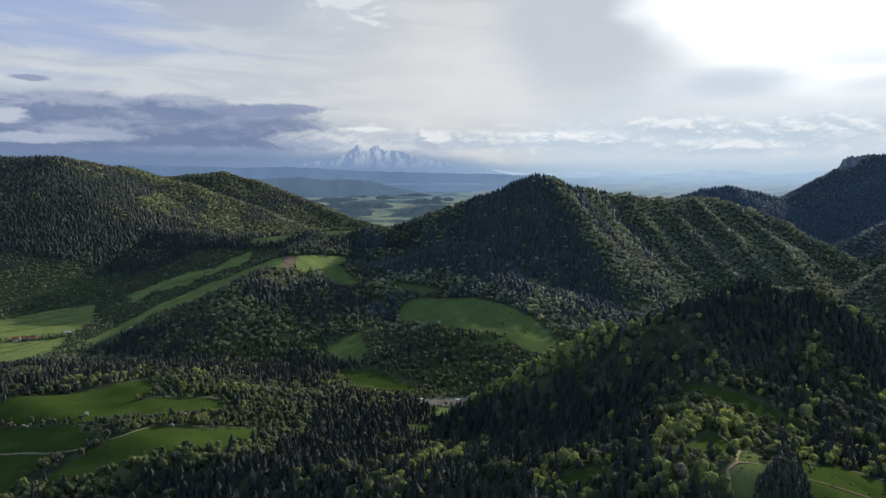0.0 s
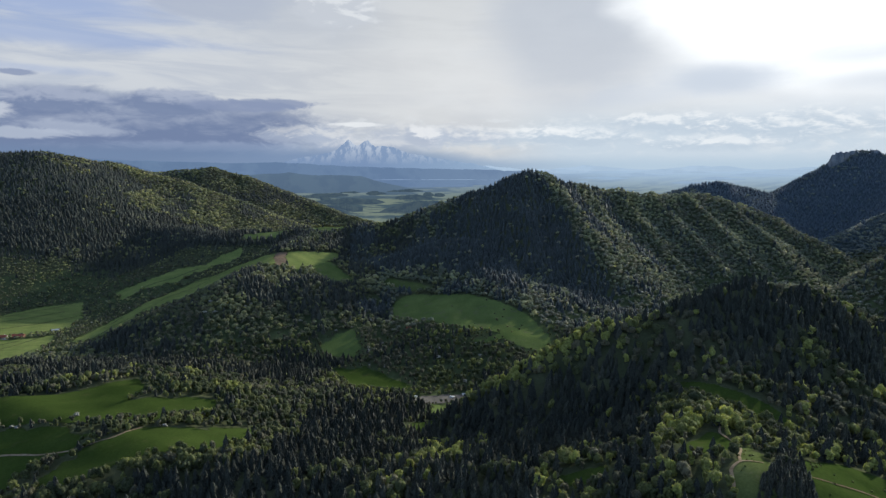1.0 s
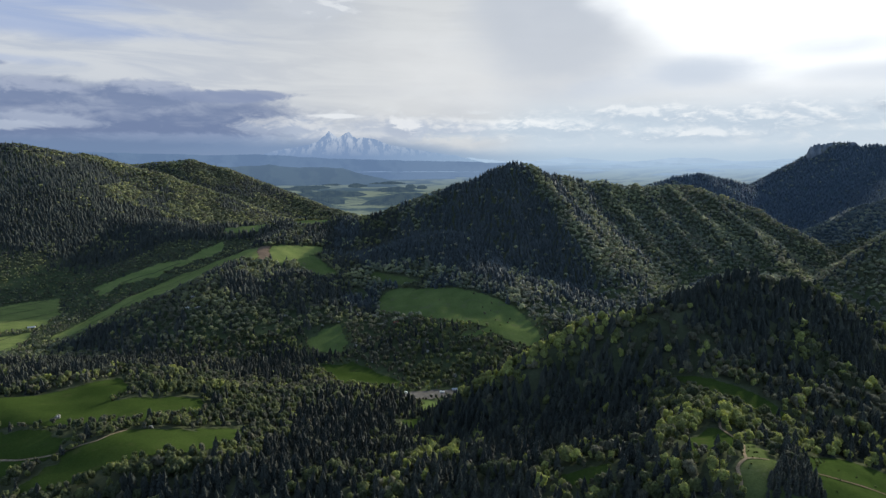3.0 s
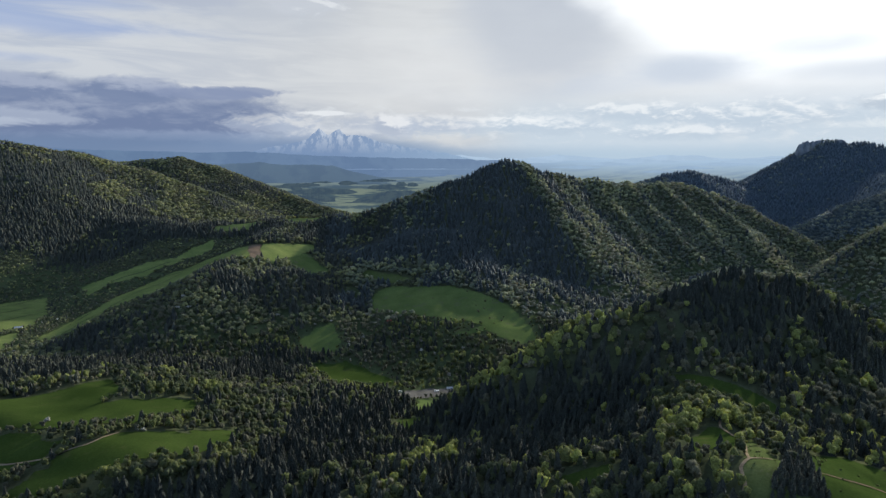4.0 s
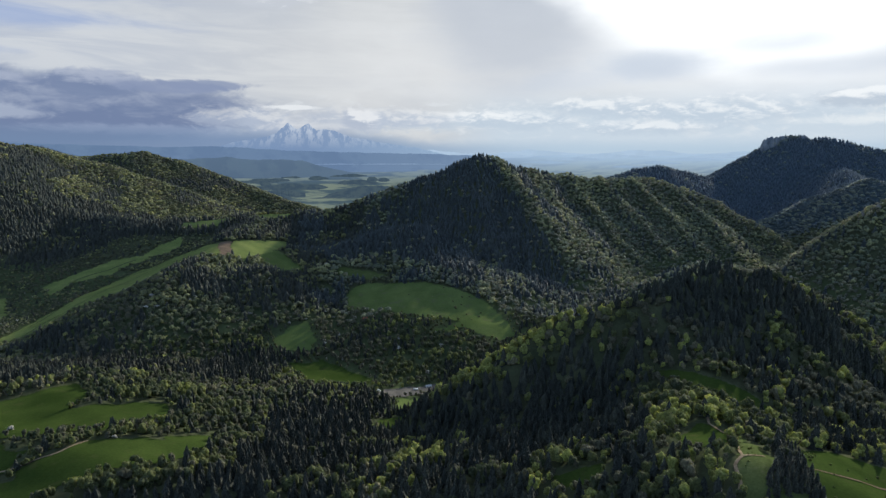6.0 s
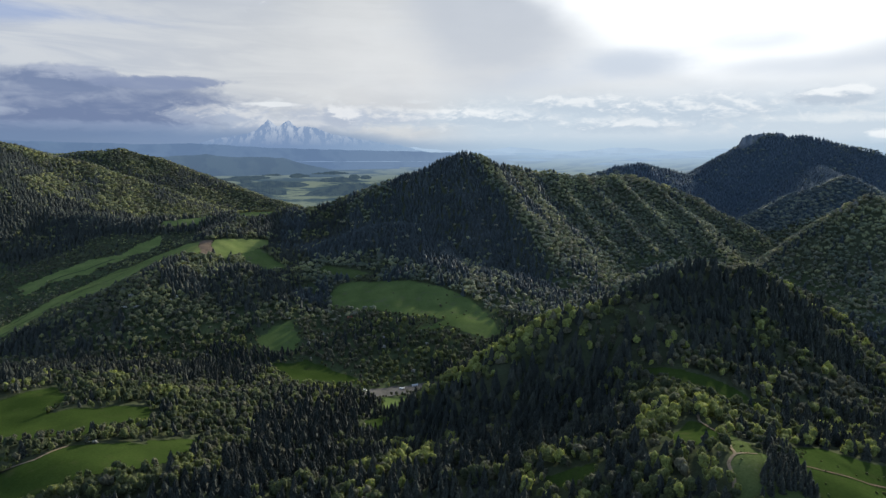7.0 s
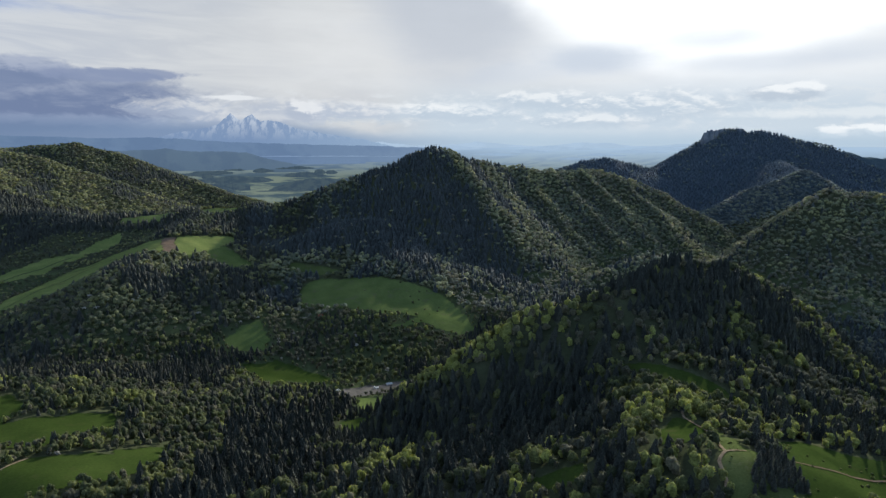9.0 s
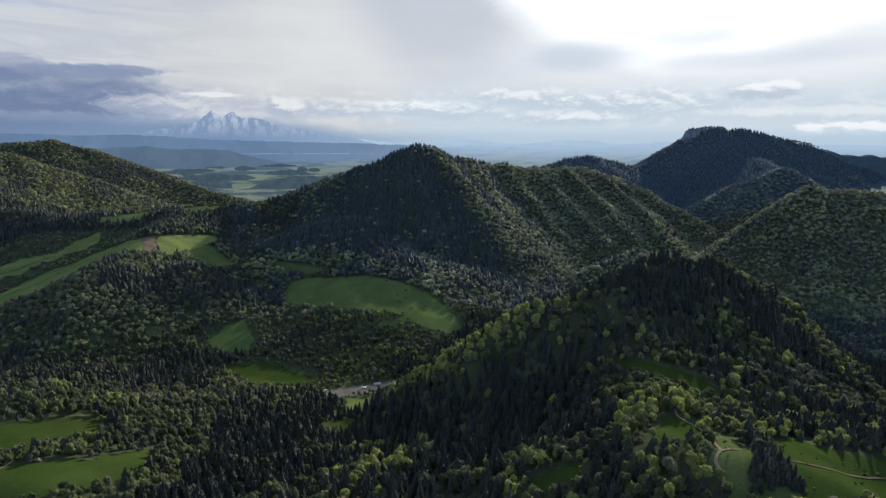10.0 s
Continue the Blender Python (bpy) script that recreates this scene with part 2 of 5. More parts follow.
def leaf(name, dark, light, through=0.3, grain=1.2, glow=(1.12, 1.2, 0.65), sheen=0.05):
    """Foliage, tinted tree by tree; a share of the light comes through the leaves, and they shine a little."""
    m, t, b = material(name)
    b.inputs["Roughness"].default_value, b.inputs["Specular IOR Level"].default_value = 0.80, 0.20
    # the bluish sheen imitates haze in the air, strongest on the hills
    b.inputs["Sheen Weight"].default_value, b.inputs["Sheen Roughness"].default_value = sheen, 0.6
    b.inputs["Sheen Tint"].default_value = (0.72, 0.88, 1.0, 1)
    at = t.nodes.new("ShaderNodeAttribute")
    at.attribute_name = "tint"
    own = t.nodes.new("ShaderNodeObjectInfo")
    mixed = t.nodes.new("ShaderNodeMath")
    mixed.operation = "ADD"
    mixed.use_clamp = True
    t.links.new(at.outputs["Fac"], mixed.inputs[0])
    scaled_own = t.nodes.new("ShaderNodeMath")
    scaled_own.operation = "MULTIPLY"
    scaled_own.inputs[1].default_value = 0.12
    t.links.new(own.outputs["Random"], scaled_own.inputs[0])
    t.links.new(scaled_own.outputs[0], mixed.inputs[1])
    colour = ramp(t, mixed.outputs[0], (0.0, dark), (0.55, tuple((a + c) / 2 for a, c in zip(dark, light))), (1.0, light))
    c = tex(t, grain, 3, 0.7, 4.0)
    colour = blend(t, 0.85, colour, ramp(t, c, (0.3, (0.32, 0.32, 0.32)), (0.7, (1.55, 1.55, 1.5))), "MULTIPLY")
    t.links.new(colour, b.inputs["Base Color"])
    bump(t, b, c, grain * 0.9, 0.7)
    tr, mx = t.nodes.new("ShaderNodeBsdfTranslucent"), t.nodes.new("ShaderNodeMixShader")
    t.links.new(blend(t, 1.0, colour, glow, "MULTIPLY"), tr.inputs["Color"])
    mx.inputs[0].default_value = through
    t.links.new(b.outputs[0], mx.inputs[1]), t.links.new(tr.outputs[0], mx.inputs[2])
    t.links.new(mx.outputs[0], t.nodes["Material Output"].inputs["Surface"])
    return m


def plain(name, colour, rough=0.7, metal=0.0, grain=0.5, amount=0.25):
    m, t, b = material(name)
    c = tex(t, grain, 4, 0.6, 2.0)
    t.links.new(blend(t, amount, colour, ramp(t, c, (0.3, (0.4, 0.4, 0.4)), (0.7, (1.3, 1.3, 1.3))), "MULTIPLY"), b.inputs["Base Color"])
    b.inputs["Roughness"].default_value, b.inputs["Metallic"].default_value = rough, metal
    return m


LITTER = soil("forest_floor", (0.040, 0.050, 0.028), (0.064, 0.072, 0.042), 40, 3, 0.5)
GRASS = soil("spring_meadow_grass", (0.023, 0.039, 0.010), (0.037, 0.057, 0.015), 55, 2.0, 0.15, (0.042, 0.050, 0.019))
ROUGH_GRASS = soil("rough_pasture_grass", (0.050, 0.070, 0.024), (0.078, 0.098, 0.038), 30, 1.6, 0.25, (0.10, 0.105, 0.058))
FIELD = soil("strip_field_grass", (0.094, 0.126, 0.042), (0.148, 0.176, 0.062), 55, 3.0, 0.2, (0.10, 0.105, 0.05), (1, 3.2, 1))
SCRUB = soil("scrubby_valley_grass", (0.036, 0.049, 0.026), (0.064, 0.082, 0.040), 45, 3.0, 0.4, (0.062, 0.066, 0.042))
VALLEY_GRASS = soil("valley_meadow_grass", (0.060, 0.088, 0.030), (0.094, 0.126, 0.044), 60, 2.5, 0.25, (0.082, 0.088, 0.050))
EARTH = soil("ploughed_earth", (0.115, 0.086, 0.064), (0.160, 0.120, 0.090), 12, 1.5, 0.3)
GRAVEL = soil("river_gravel", (0.058, 0.056, 0.054), (0.120, 0.115, 0.108), 18, 1.2, 0.3)
TRACK = soil("dirt_track", (0.125, 0.098, 0.068), (0.225, 0.185, 0.135), 5, 0.7, 0.15)
ROCK = soil("limestone_crag", (0.12, 0.12, 0.115), (0.27, 0.26, 0.24), 14, 3.0, 1.2)
NEEDLES = leaf("conifer_needles", (0.024, 0.030, 0.026), (0.050, 0.056, 0.043), 0.18, 1.5, sheen=0.04)
LEAVES = leaf("spring_leaves", (0.046, 0.061, 0.034), (0.275, 0.300, 0.095), 0.54, 1.6, (1.16, 1.18, 0.55))
DULL_LEAVES = leaf("opening_brownish_leaves", (0.058, 0.062, 0.042), (0.150, 0.142, 0.088), 0.40, 1.6)
BLOSSOM = leaf("white_blossom", (0.20, 0.195, 0.175), (0.36, 0.35, 0.315), 0.25, 1.0)
# hill firs and beeches: distance haze painted in as bluer, paler base colour
HILL_NEEDLES = leaf("fir_needles_hazed_blue", (0.024, 0.033, 0.034), (0.047, 0.057, 0.055), 0.15, 1.8, sheen=0.11)
HILL_LEAVES = leaf("beech_leaves_hazed_grey", (0.112, 0.138, 0.096), (0.335, 0.350, 0.185), 0.54, 1.8, (1.15, 1.08, 0.72), 0.18)
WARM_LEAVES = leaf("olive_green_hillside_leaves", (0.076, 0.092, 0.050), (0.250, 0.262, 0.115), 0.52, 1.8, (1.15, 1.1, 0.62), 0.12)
HILL_BUDS = leaf("opening_beech_leaves_hazed_grey", (0.108, 0.118, 0.090), (0.270, 0.258, 0.165), 0.50, 1.8, (1.15, 1.05, 0.80), 0.20)
BARK = plain("bark", (0.075, 0.058, 0.042), 0.9, 0, 0.6, 0.5)


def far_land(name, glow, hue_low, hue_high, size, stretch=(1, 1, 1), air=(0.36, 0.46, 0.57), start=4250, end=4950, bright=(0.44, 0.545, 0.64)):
    """Land so far off that it is a plain backdrop: glowing colour paints its haze, paler towards the horizon."""
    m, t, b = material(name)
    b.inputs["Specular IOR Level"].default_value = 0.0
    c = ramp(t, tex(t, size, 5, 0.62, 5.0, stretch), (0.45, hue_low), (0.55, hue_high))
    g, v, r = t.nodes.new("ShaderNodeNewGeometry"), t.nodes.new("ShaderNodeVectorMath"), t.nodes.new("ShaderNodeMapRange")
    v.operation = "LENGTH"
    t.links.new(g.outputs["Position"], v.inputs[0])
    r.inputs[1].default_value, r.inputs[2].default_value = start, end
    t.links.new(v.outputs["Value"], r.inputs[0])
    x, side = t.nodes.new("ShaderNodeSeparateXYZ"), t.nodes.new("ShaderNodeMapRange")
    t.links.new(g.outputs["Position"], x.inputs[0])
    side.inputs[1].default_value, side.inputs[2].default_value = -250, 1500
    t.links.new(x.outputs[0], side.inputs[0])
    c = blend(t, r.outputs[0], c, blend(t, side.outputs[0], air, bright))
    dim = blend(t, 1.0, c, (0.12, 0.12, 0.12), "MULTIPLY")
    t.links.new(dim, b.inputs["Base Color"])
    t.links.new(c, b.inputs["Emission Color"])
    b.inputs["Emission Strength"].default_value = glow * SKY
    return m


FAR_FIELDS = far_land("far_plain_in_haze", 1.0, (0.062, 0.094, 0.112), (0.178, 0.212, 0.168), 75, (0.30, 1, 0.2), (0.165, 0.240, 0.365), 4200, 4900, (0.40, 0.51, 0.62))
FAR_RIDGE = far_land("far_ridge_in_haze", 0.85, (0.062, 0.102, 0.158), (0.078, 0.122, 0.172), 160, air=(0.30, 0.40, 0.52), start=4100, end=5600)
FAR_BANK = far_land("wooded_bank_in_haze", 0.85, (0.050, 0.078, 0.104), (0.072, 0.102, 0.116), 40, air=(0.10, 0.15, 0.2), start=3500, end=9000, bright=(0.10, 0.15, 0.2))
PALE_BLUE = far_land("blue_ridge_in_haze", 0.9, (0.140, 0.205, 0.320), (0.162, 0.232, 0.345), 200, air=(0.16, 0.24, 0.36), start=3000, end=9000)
# mountain floor, trees and rock carry the distance haze in their base colours
FAR_GROUND = soil("hazed_mountain_floor", (0.040, 0.062, 0.080), (0.060, 0.082, 0.094), 60, 6, 0.5)
FAR_NEEDLES = leaf("mountain_firs_hazed_blue", (0.027, 0.045, 0.068), (0.044, 0.064, 0.084), 0.12, 3.0, sheen=0.14)
FAR_LEAVES = leaf("mountain_beeches_hazed_grey", (0.066, 0.090, 0.098), (0.190, 0.210, 0.155), 0.40, 3.0, (1.05, 1.05, 0.8), 0.16)
FAR_ROCK = soil("hazed_mountain_limestone", (0.085, 0.105, 0.130), (0.200, 0.215, 0.230), 26, 7, 2.0, stretch=(1, 1, 0.35))


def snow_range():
    """Snow-streaked rock; its haze is painted as a glow, paling downwards into the air of the plain."""
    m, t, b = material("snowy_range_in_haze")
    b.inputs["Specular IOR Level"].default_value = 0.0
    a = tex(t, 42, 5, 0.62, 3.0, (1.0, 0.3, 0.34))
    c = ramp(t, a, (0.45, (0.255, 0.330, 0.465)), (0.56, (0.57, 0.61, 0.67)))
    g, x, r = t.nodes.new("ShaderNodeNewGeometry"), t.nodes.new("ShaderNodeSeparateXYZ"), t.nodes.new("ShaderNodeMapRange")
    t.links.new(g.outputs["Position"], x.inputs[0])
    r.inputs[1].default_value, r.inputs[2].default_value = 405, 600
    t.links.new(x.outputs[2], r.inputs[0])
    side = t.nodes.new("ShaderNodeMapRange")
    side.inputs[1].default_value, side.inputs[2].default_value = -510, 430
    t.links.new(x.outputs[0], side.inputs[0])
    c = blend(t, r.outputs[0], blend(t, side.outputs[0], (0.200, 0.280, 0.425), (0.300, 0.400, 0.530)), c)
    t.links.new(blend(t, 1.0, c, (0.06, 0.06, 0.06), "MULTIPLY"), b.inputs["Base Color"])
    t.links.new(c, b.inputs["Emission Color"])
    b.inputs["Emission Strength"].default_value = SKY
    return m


SNOW_RANGE = snow_range()
# ---------------------------------------------------------------- the lie of the land
def fade(t):
    return t * t * t * (t * (6 * t - 15) + 10)


def lattice(ix, iy, seed):
    h = (ix.astype(np.int64) * 374761393 + iy.astype(np.int64) * 668265263 + seed * 974634777) & 0x7FFFFFFF
    h = ((h ^ (h >> 13)) * 1274126177) & 0x7FFFFFFF
    return ((h ^ (h >> 16)) & 0xFFFF) / 32768.0 - 1.0


def noise2(x, y, size, seed=0):
    """Smooth value noise from -1 to 1 with the given grain in metres."""
    x, y = np.asarray(x, float) / size, np.asarray(y, float) / size
    ix, iy = np.floor(x), np.floor(y)
    u, v = fade(x - ix), fade(y - iy)
    a, b = lattice(ix, iy, seed), lattice(ix + 1, iy, seed)
    c, d = lattice(ix, iy + 1, seed), lattice(ix + 1, iy + 1, seed)
    return (a + (b - a) * u) * (1 - v) + (c + (d - c) * u) * v


# Each ridge: its crest line (x, y, height), how steeply its flanks fall, how round its crest is.
RIDGES = {
    "central_hill": ([(-160, 1985, 202), (15, 1985, 270), (180, 2020, 312), (310, 2047, 370), (350, 2050, 368), (430, 2090, 328),
                      (573, 2171, 309), (745, 2199, 285), (870, 2240, 282), (997, 2290, 283), (1120, 2280, 250), (1245, 2255, 196),
                      (1310, 2200, 142), (1394, 2132, 98), (1480, 2080, 50)], 0.80, 14),
    "central_rib_a": ([(370, 2050, 352), (415, 1890, 276), (440, 1780, 216), (480, 1620, 118), (500, 1500, 36)], 0.70, 4),
    "central_rib_b": ([(500, 2130, 322), (530, 1960, 226), (560, 1800, 124), (580, 1680, 40)], 0.72, 4),
    "central_rib_c": ([(640, 2180, 304), (670, 2000, 206), (710, 1830, 104), (730, 1740, 38)], 0.72, 4),
    "central_rib_d": ([(770, 2205, 288), (810, 2040, 198), (850, 1900, 112), (870, 1800, 40)], 0.72, 4),
    "central_rib_e": ([(900, 2250, 286), (940, 2090, 202), (980, 1950, 112), (1000, 1860, 45)], 0.72, 4),
    "central_rib_f": ([(1050, 2285, 274), (1090, 2140, 196), (1130, 2010, 110), (1150, 1930, 40)], 0.72, 4),
    "central_rib_g": ([(240, 2030, 335), (265, 1860, 246), (280, 1720, 176), (290, 1600, 120)], 0.80, 6),
    "central_foot": ([(60, 1750, 178), (138, 1535, 120), (120, 1400, 66), (90, 1253, 30), (50, 1150, 2)], 0.27, 30),
    "saddle_spur": ([(-344, 2029, 193), (-400, 1800, 164), (-423, 1671, 148), (-450, 1500, 122), (-380, 1350, 70), (-330, 1240, 15)], 0.36, 30),
    "wooded_knoll": ([(-300, 1480, 118), (-210, 1400, 74), (-150, 1290, 18)], 0.36, 30),
    "left_wood": ([(-2300, 2500, 230), (-1700, 2480, 190), (-1250, 2400, 174), (-900, 2200, 170), (-698, 1975, 172), (-500, 1995, 184), (-344, 2029, 193), (-160, 1990, 200)], 0.48, 20),
    "left_hill": ([(-3200, 2500, 458), (-2300, 2560, 445), (-1646, 2650, 440), (-1500, 2900, 402), (-1528, 3289, 360)], 0.42, 40),
    "left_hill_spur": ([(-1500, 2900, 398), (-1180, 2930, 318), (-1001, 2930, 256), (-960, 2650, 175)], 0.45, 15),
    "left_far_hill": ([(-1900, 3600, 342), (-1550, 3640, 354), (-1294, 3660, 382), (-1100, 3640, 330), (-882, 3585, 246), (-560, 3450, 140), (-380, 3360, 100)], 0.42, 20),
    "near_hill": ([(50, 790, 52), (85, 770, 100), (130, 752, 155), (164, 760, 170), (196, 768, 185), (242, 750, 200), (275, 742, 208), (303, 748, 222), (335, 757, 226), (369, 777, 231), (412, 800, 236), (464, 825, 222), (512, 845, 215), (568, 868, 194), (618, 885, 176), (650, 900, 151), (683, 905, 115), (719, 915, 67), (720, 940, 70)], 0.80, 8),
    "fore_ridge": ([(900, 380, 120), (600, 400, 140), (407, 430, 150), (294, 440, 166), (210, 412, 182), (120, 470, 150), (30, 490, 132),
                    (-64, 500, 117), (-262, 560, 117), (-420, 680, 111), (-600, 800, 98), (-900, 900, 60)], 0.36, 20),
    "left_bench": ([(-262, 560, 112), (-330, 720, 100), (-460, 840, 98), (-700, 900, 80)], 0.30, 60),
    "valley_bench": ([(-120, 640, 86), (-165, 823, 62), (-190, 930, 20)], 0.30, 30),
    "fore_saddle": ([(210, 412, 182), (240, 510, 165), (270, 600, 158), (330, 680, 172)], 0.45, 30),
    "flown_from": ([(-500, -400, 260), (0, -350, 285), (500, -300, 250)], 0.30, 40),
    "right_hill": ([(1130, 1605, 20), (1168, 1590, 90), (1215, 1568, 155), (1237, 1542, 212), (1274, 1525, 240), (1302, 1512, 271), (1329, 1508, 259), (1400, 1500, 256), (1560, 1480, 246), (1850, 1450, 270), (2300, 1400, 330)], 0.85, 10),
    "right_foot": ([(1235, 1410, 125), (1100, 1250, 65), (1010, 1141, 30)], 0.6, 15),
    "low_spur": ([(560, 1340, 10), (556, 1440, 17), (614, 1470, 41), (673, 1500, 70), (736, 1530, 86), (824, 1570, 89), (910, 1610, 74), (1000, 1680, 60)], 0.6, 10),
    "far_bump": ([(1150, 3140, 240), (1330, 3170, 292), (1464, 3190, 304), (1600, 3200, 278), (1760, 3220, 235), (1900, 3230, 280)], 0.5, 20),
    "rocky_mountain": ([(1900, 3230, 285), (2000, 3245, 338), (2060, 3248, 366), (2110, 3249, 402), (2160, 3249, 446), (2200, 3249, 463), (2284, 3246, 470), (2337, 3244, 440),
                        (2398, 3235, 460), (2543, 3200, 430), (2735, 3150, 382), (3000, 3080, 322), (3600, 2900, 290)], 0.62, 10),
    "rocky_spur": ([(1640, 2520, 100), (1780, 2400, 205), (1905, 2290, 274), (1990, 2450, 250), (2200, 2800, 300)], 0.6, 15),
}


def ridge(x, y, crest, slope, blunt):
    best = np.full(x.shape, -1e9)
    for (ax, ay, az), (bx, by, bz) in zip(crest[:-1], crest[1:]):
        dx, dy = bx - ax, by - ay
        t = np.clip(((x - ax) * dx + (y - ay) * dy) / (dx * dx + dy * dy), 0, 1)
        d = np.hypot(x - ax - t * dx, y - ay - t * dy)
        best = np.maximum(best, az + (bz - az) * t - slope * (np.sqrt(d * d + blunt * blunt) - blunt))
    return best


def height(x, y):
    """The ground's height in metres."""
    x, y = np.asarray(x, float), np.asarray(y, float)
    far = np.clip((np.hypot(x, y) - 3250) / 1650, 0, 1.2)
    floor = 3 + 350 * far ** 1.35 + 2.0 * noise2(x, y, 180, 5)
    k = 9.0
    total = np.exp(np.clip(floor / k, -60, 80))
    for crest, slope, blunt in RIDGES.values():
        total = total + np.exp(np.clip(ridge(x, y, crest, slope, blunt) / k, -60, 80))
    z = k * np.log(total)
    rise = np.clip((z - floor) / 60, 0.05, 1)
    return z + rise * (5.0 * noise2(x, y, 120, 1) + 2.6 * noise2(x, y, 47, 2)) + 0.5 * noise2(x, y, 21, 3)

# ---------------------------------------------------------------- making meshes
def mesh_from(name, verts, tris, tint=None, slots=None, smooth=False):
    """A mesh from arrays of corners and triangles, with a tint for each corner and a material number for each triangle."""
    me = bpy.data.meshes.new(name)
    verts, tris = np.asarray(verts, np.float32), np.asarray(tris, np.int32)
    n = tris.shape[1]
    me.vertices.add(len(verts)), me.loops.add(tris.size), me.polygons.add(len(tris))
    me.vertices.foreach_set("co", verts.ravel())
    me.loops.foreach_set("vertex_index", tris.ravel())
    me.polygons.foreach_set("loop_start", np.arange(0, tris.size, n, dtype=np.int32))
    me.polygons.foreach_set("loop_total", np.full(len(tris), n, np.int32))
    if slots is not None:
        me.polygons.foreach_set("material_index", np.asarray(slots, np.int32))
    me.polygons.foreach_set("use_smooth", np.full(len(tris), smooth))
    if tint is not None:
        me.attributes.new("tint", "FLOAT", "POINT").data.foreach_set("value", np.asarray(tint, np.float32))
    me.update(calc_edges=True)
    return me


def part(name, bm, mat, parent, label=""):
    """Links a bmesh as one mesh object under a thing or a part."""
    me = bpy.data.meshes.new(name)
    bm.to_mesh(me)
    bm.free()
    me.materials.append(mat)
    ob = new(name, me)
    ob.parent = parent
    return tagged(ob, label)


rng = np.random.default_rng(11)


def ball(level):
    bm = bmesh.new()
    bmesh.ops.create_icosphere(bm, subdivisions=level, radius=1)
    v, f = np.array([q.co[:] for q in bm.verts]), np.array([[q.index for q in g.verts] for g in bm.faces])
    bm.free()
    return v, f


ICO_V, ICO_F = ball(1)
ICO2_V, ICO2_F = ball(2)


def joined(pieces):
    verts, tris, n = [], [], 0
    for v, f in pieces:
        verts.append(v), tris.append(np.asarray(f) + n)
        n += len(v)
    return np.concatenate(verts), np.concatenate(tris)


def lobe(centre, size, jitter, keep_from=-2.0, fine=False):
    v, f = (ICO2_V, ICO2_F) if fine else (ICO_V, ICO_F)
    f = f[(v[f].mean(1)[:, 2] > keep_from)]
    v = v * (1 + rng.uniform(-jitter, jitter, (len(v), 1))) * size
    return v + centre, f


def clumps(count, centres, sizes, leaf_size):
    """Small ragged bunches of leaves over the lobes of a crown."""
    which = rng.integers(0, len(centres), count)
    way = rng.normal(size=(count, 3))
    way[:, 2] = np.abs(way[:, 2]) * 0.9 - 0.25
    way /= np.linalg.norm(way, axis=1, keepdims=True)
    at = np.array(centres)[which] + way * np.array(sizes)[which] * rng.uniform(0.9, 1.08, (count, 1))
    v = at[:, None] + rng.normal(size=(count, 3, 3)) * leaf_size
    return v.reshape(-1, 3), np.arange(count * 3).reshape(-1, 3)


def broad_crown(lobes, loose, leaf_size, jitter, keep=-2.0, fine=False):
    """A crown one unit high and about 0.75 wide, of several lobes, standing on z = 0."""
    centres, sizes = [np.array((0, 0, 0.58))], [np.array((0.27, 0.27, 0.36))]
    for k in range(lobes - 1):
        a = 2.4 * k + rng.uniform(0, 0.8)
        r = rng.uniform(0.13, 0.24)
        centres.append(np.array((r * math.cos(a), r * math.sin(a), rng.uniform(0.34, 0.78))))
        s = rng.uniform(0.15, 0.22)
        sizes.append(np.array((s, s, s * rng.uniform(0.95, 1.3))))
    if lobes == 1:
        sizes[0] = np.array((0.36, 0.36, 0.42))
    pieces = [lobe(c, s * 0.94, jitter, keep, fine) for c, s in zip(centres, sizes)]
    if loose:
        pieces.append(clumps(loose, centres, sizes, leaf_size))
    return joined(pieces)


def fir_crown(tiers, points, tufts=0, droop=0.05):
    """A conifer one unit high and about 0.46 wide: tiers of drooping, uneven branches with loose tufts at their ends."""
    pieces = []
    for k in range(tiers):
        low = 0.04 + 0.84 * k / tiers
        top = min(1.0, low + 2.0 / tiers) if k < tiers - 1 else 1.0
        r = 0.245 * (1 - low) ** 0.78 * rng.uniform(0.88, 1.1) + 0.010
        a = np.arange(2 * points) * math.pi / points + rng.uniform(0, 3) + rng.normal(0, 0.12, 2 * points)
        out = np.where(np.arange(2 * points) % 2 == 0, 1.0, 0.64) * rng.uniform(0.72, 1.18, 2 * points) * r
        ring = np.stack([out * np.cos(a), out * np.sin(a), low - droop * out / r * rng.uniform(0.0, 1.5, 2 * points)], 1)
        v = np.concatenate([ring, [[rng.normal(0, 0.006), rng.normal(0, 0.006), top]]])
        i = np.arange(2 * points)
        pieces.append((v, np.stack([i, (i + 1) % (2 * points), np.full(2 * points, 2 * points)], 1)))
    if tufts:
        z, a = rng.uniform(0.05, 0.93, tufts), rng.uniform(0, 2 * math.pi, tufts)
        r = 0.245 * (1 - z) ** 0.78 * rng.uniform(0.7, 1.12, tufts)
        at = np.stack([r * np.cos(a), r * np.sin(a), z], 1)
        v = at[:, None] + rng.normal(size=(tufts, 3, 3)) * (0.022, 0.022, 0.016)
        pieces.append((v.reshape(-1, 3), np.arange(tufts * 3).reshape(-1, 3)))
    return joined(pieces)


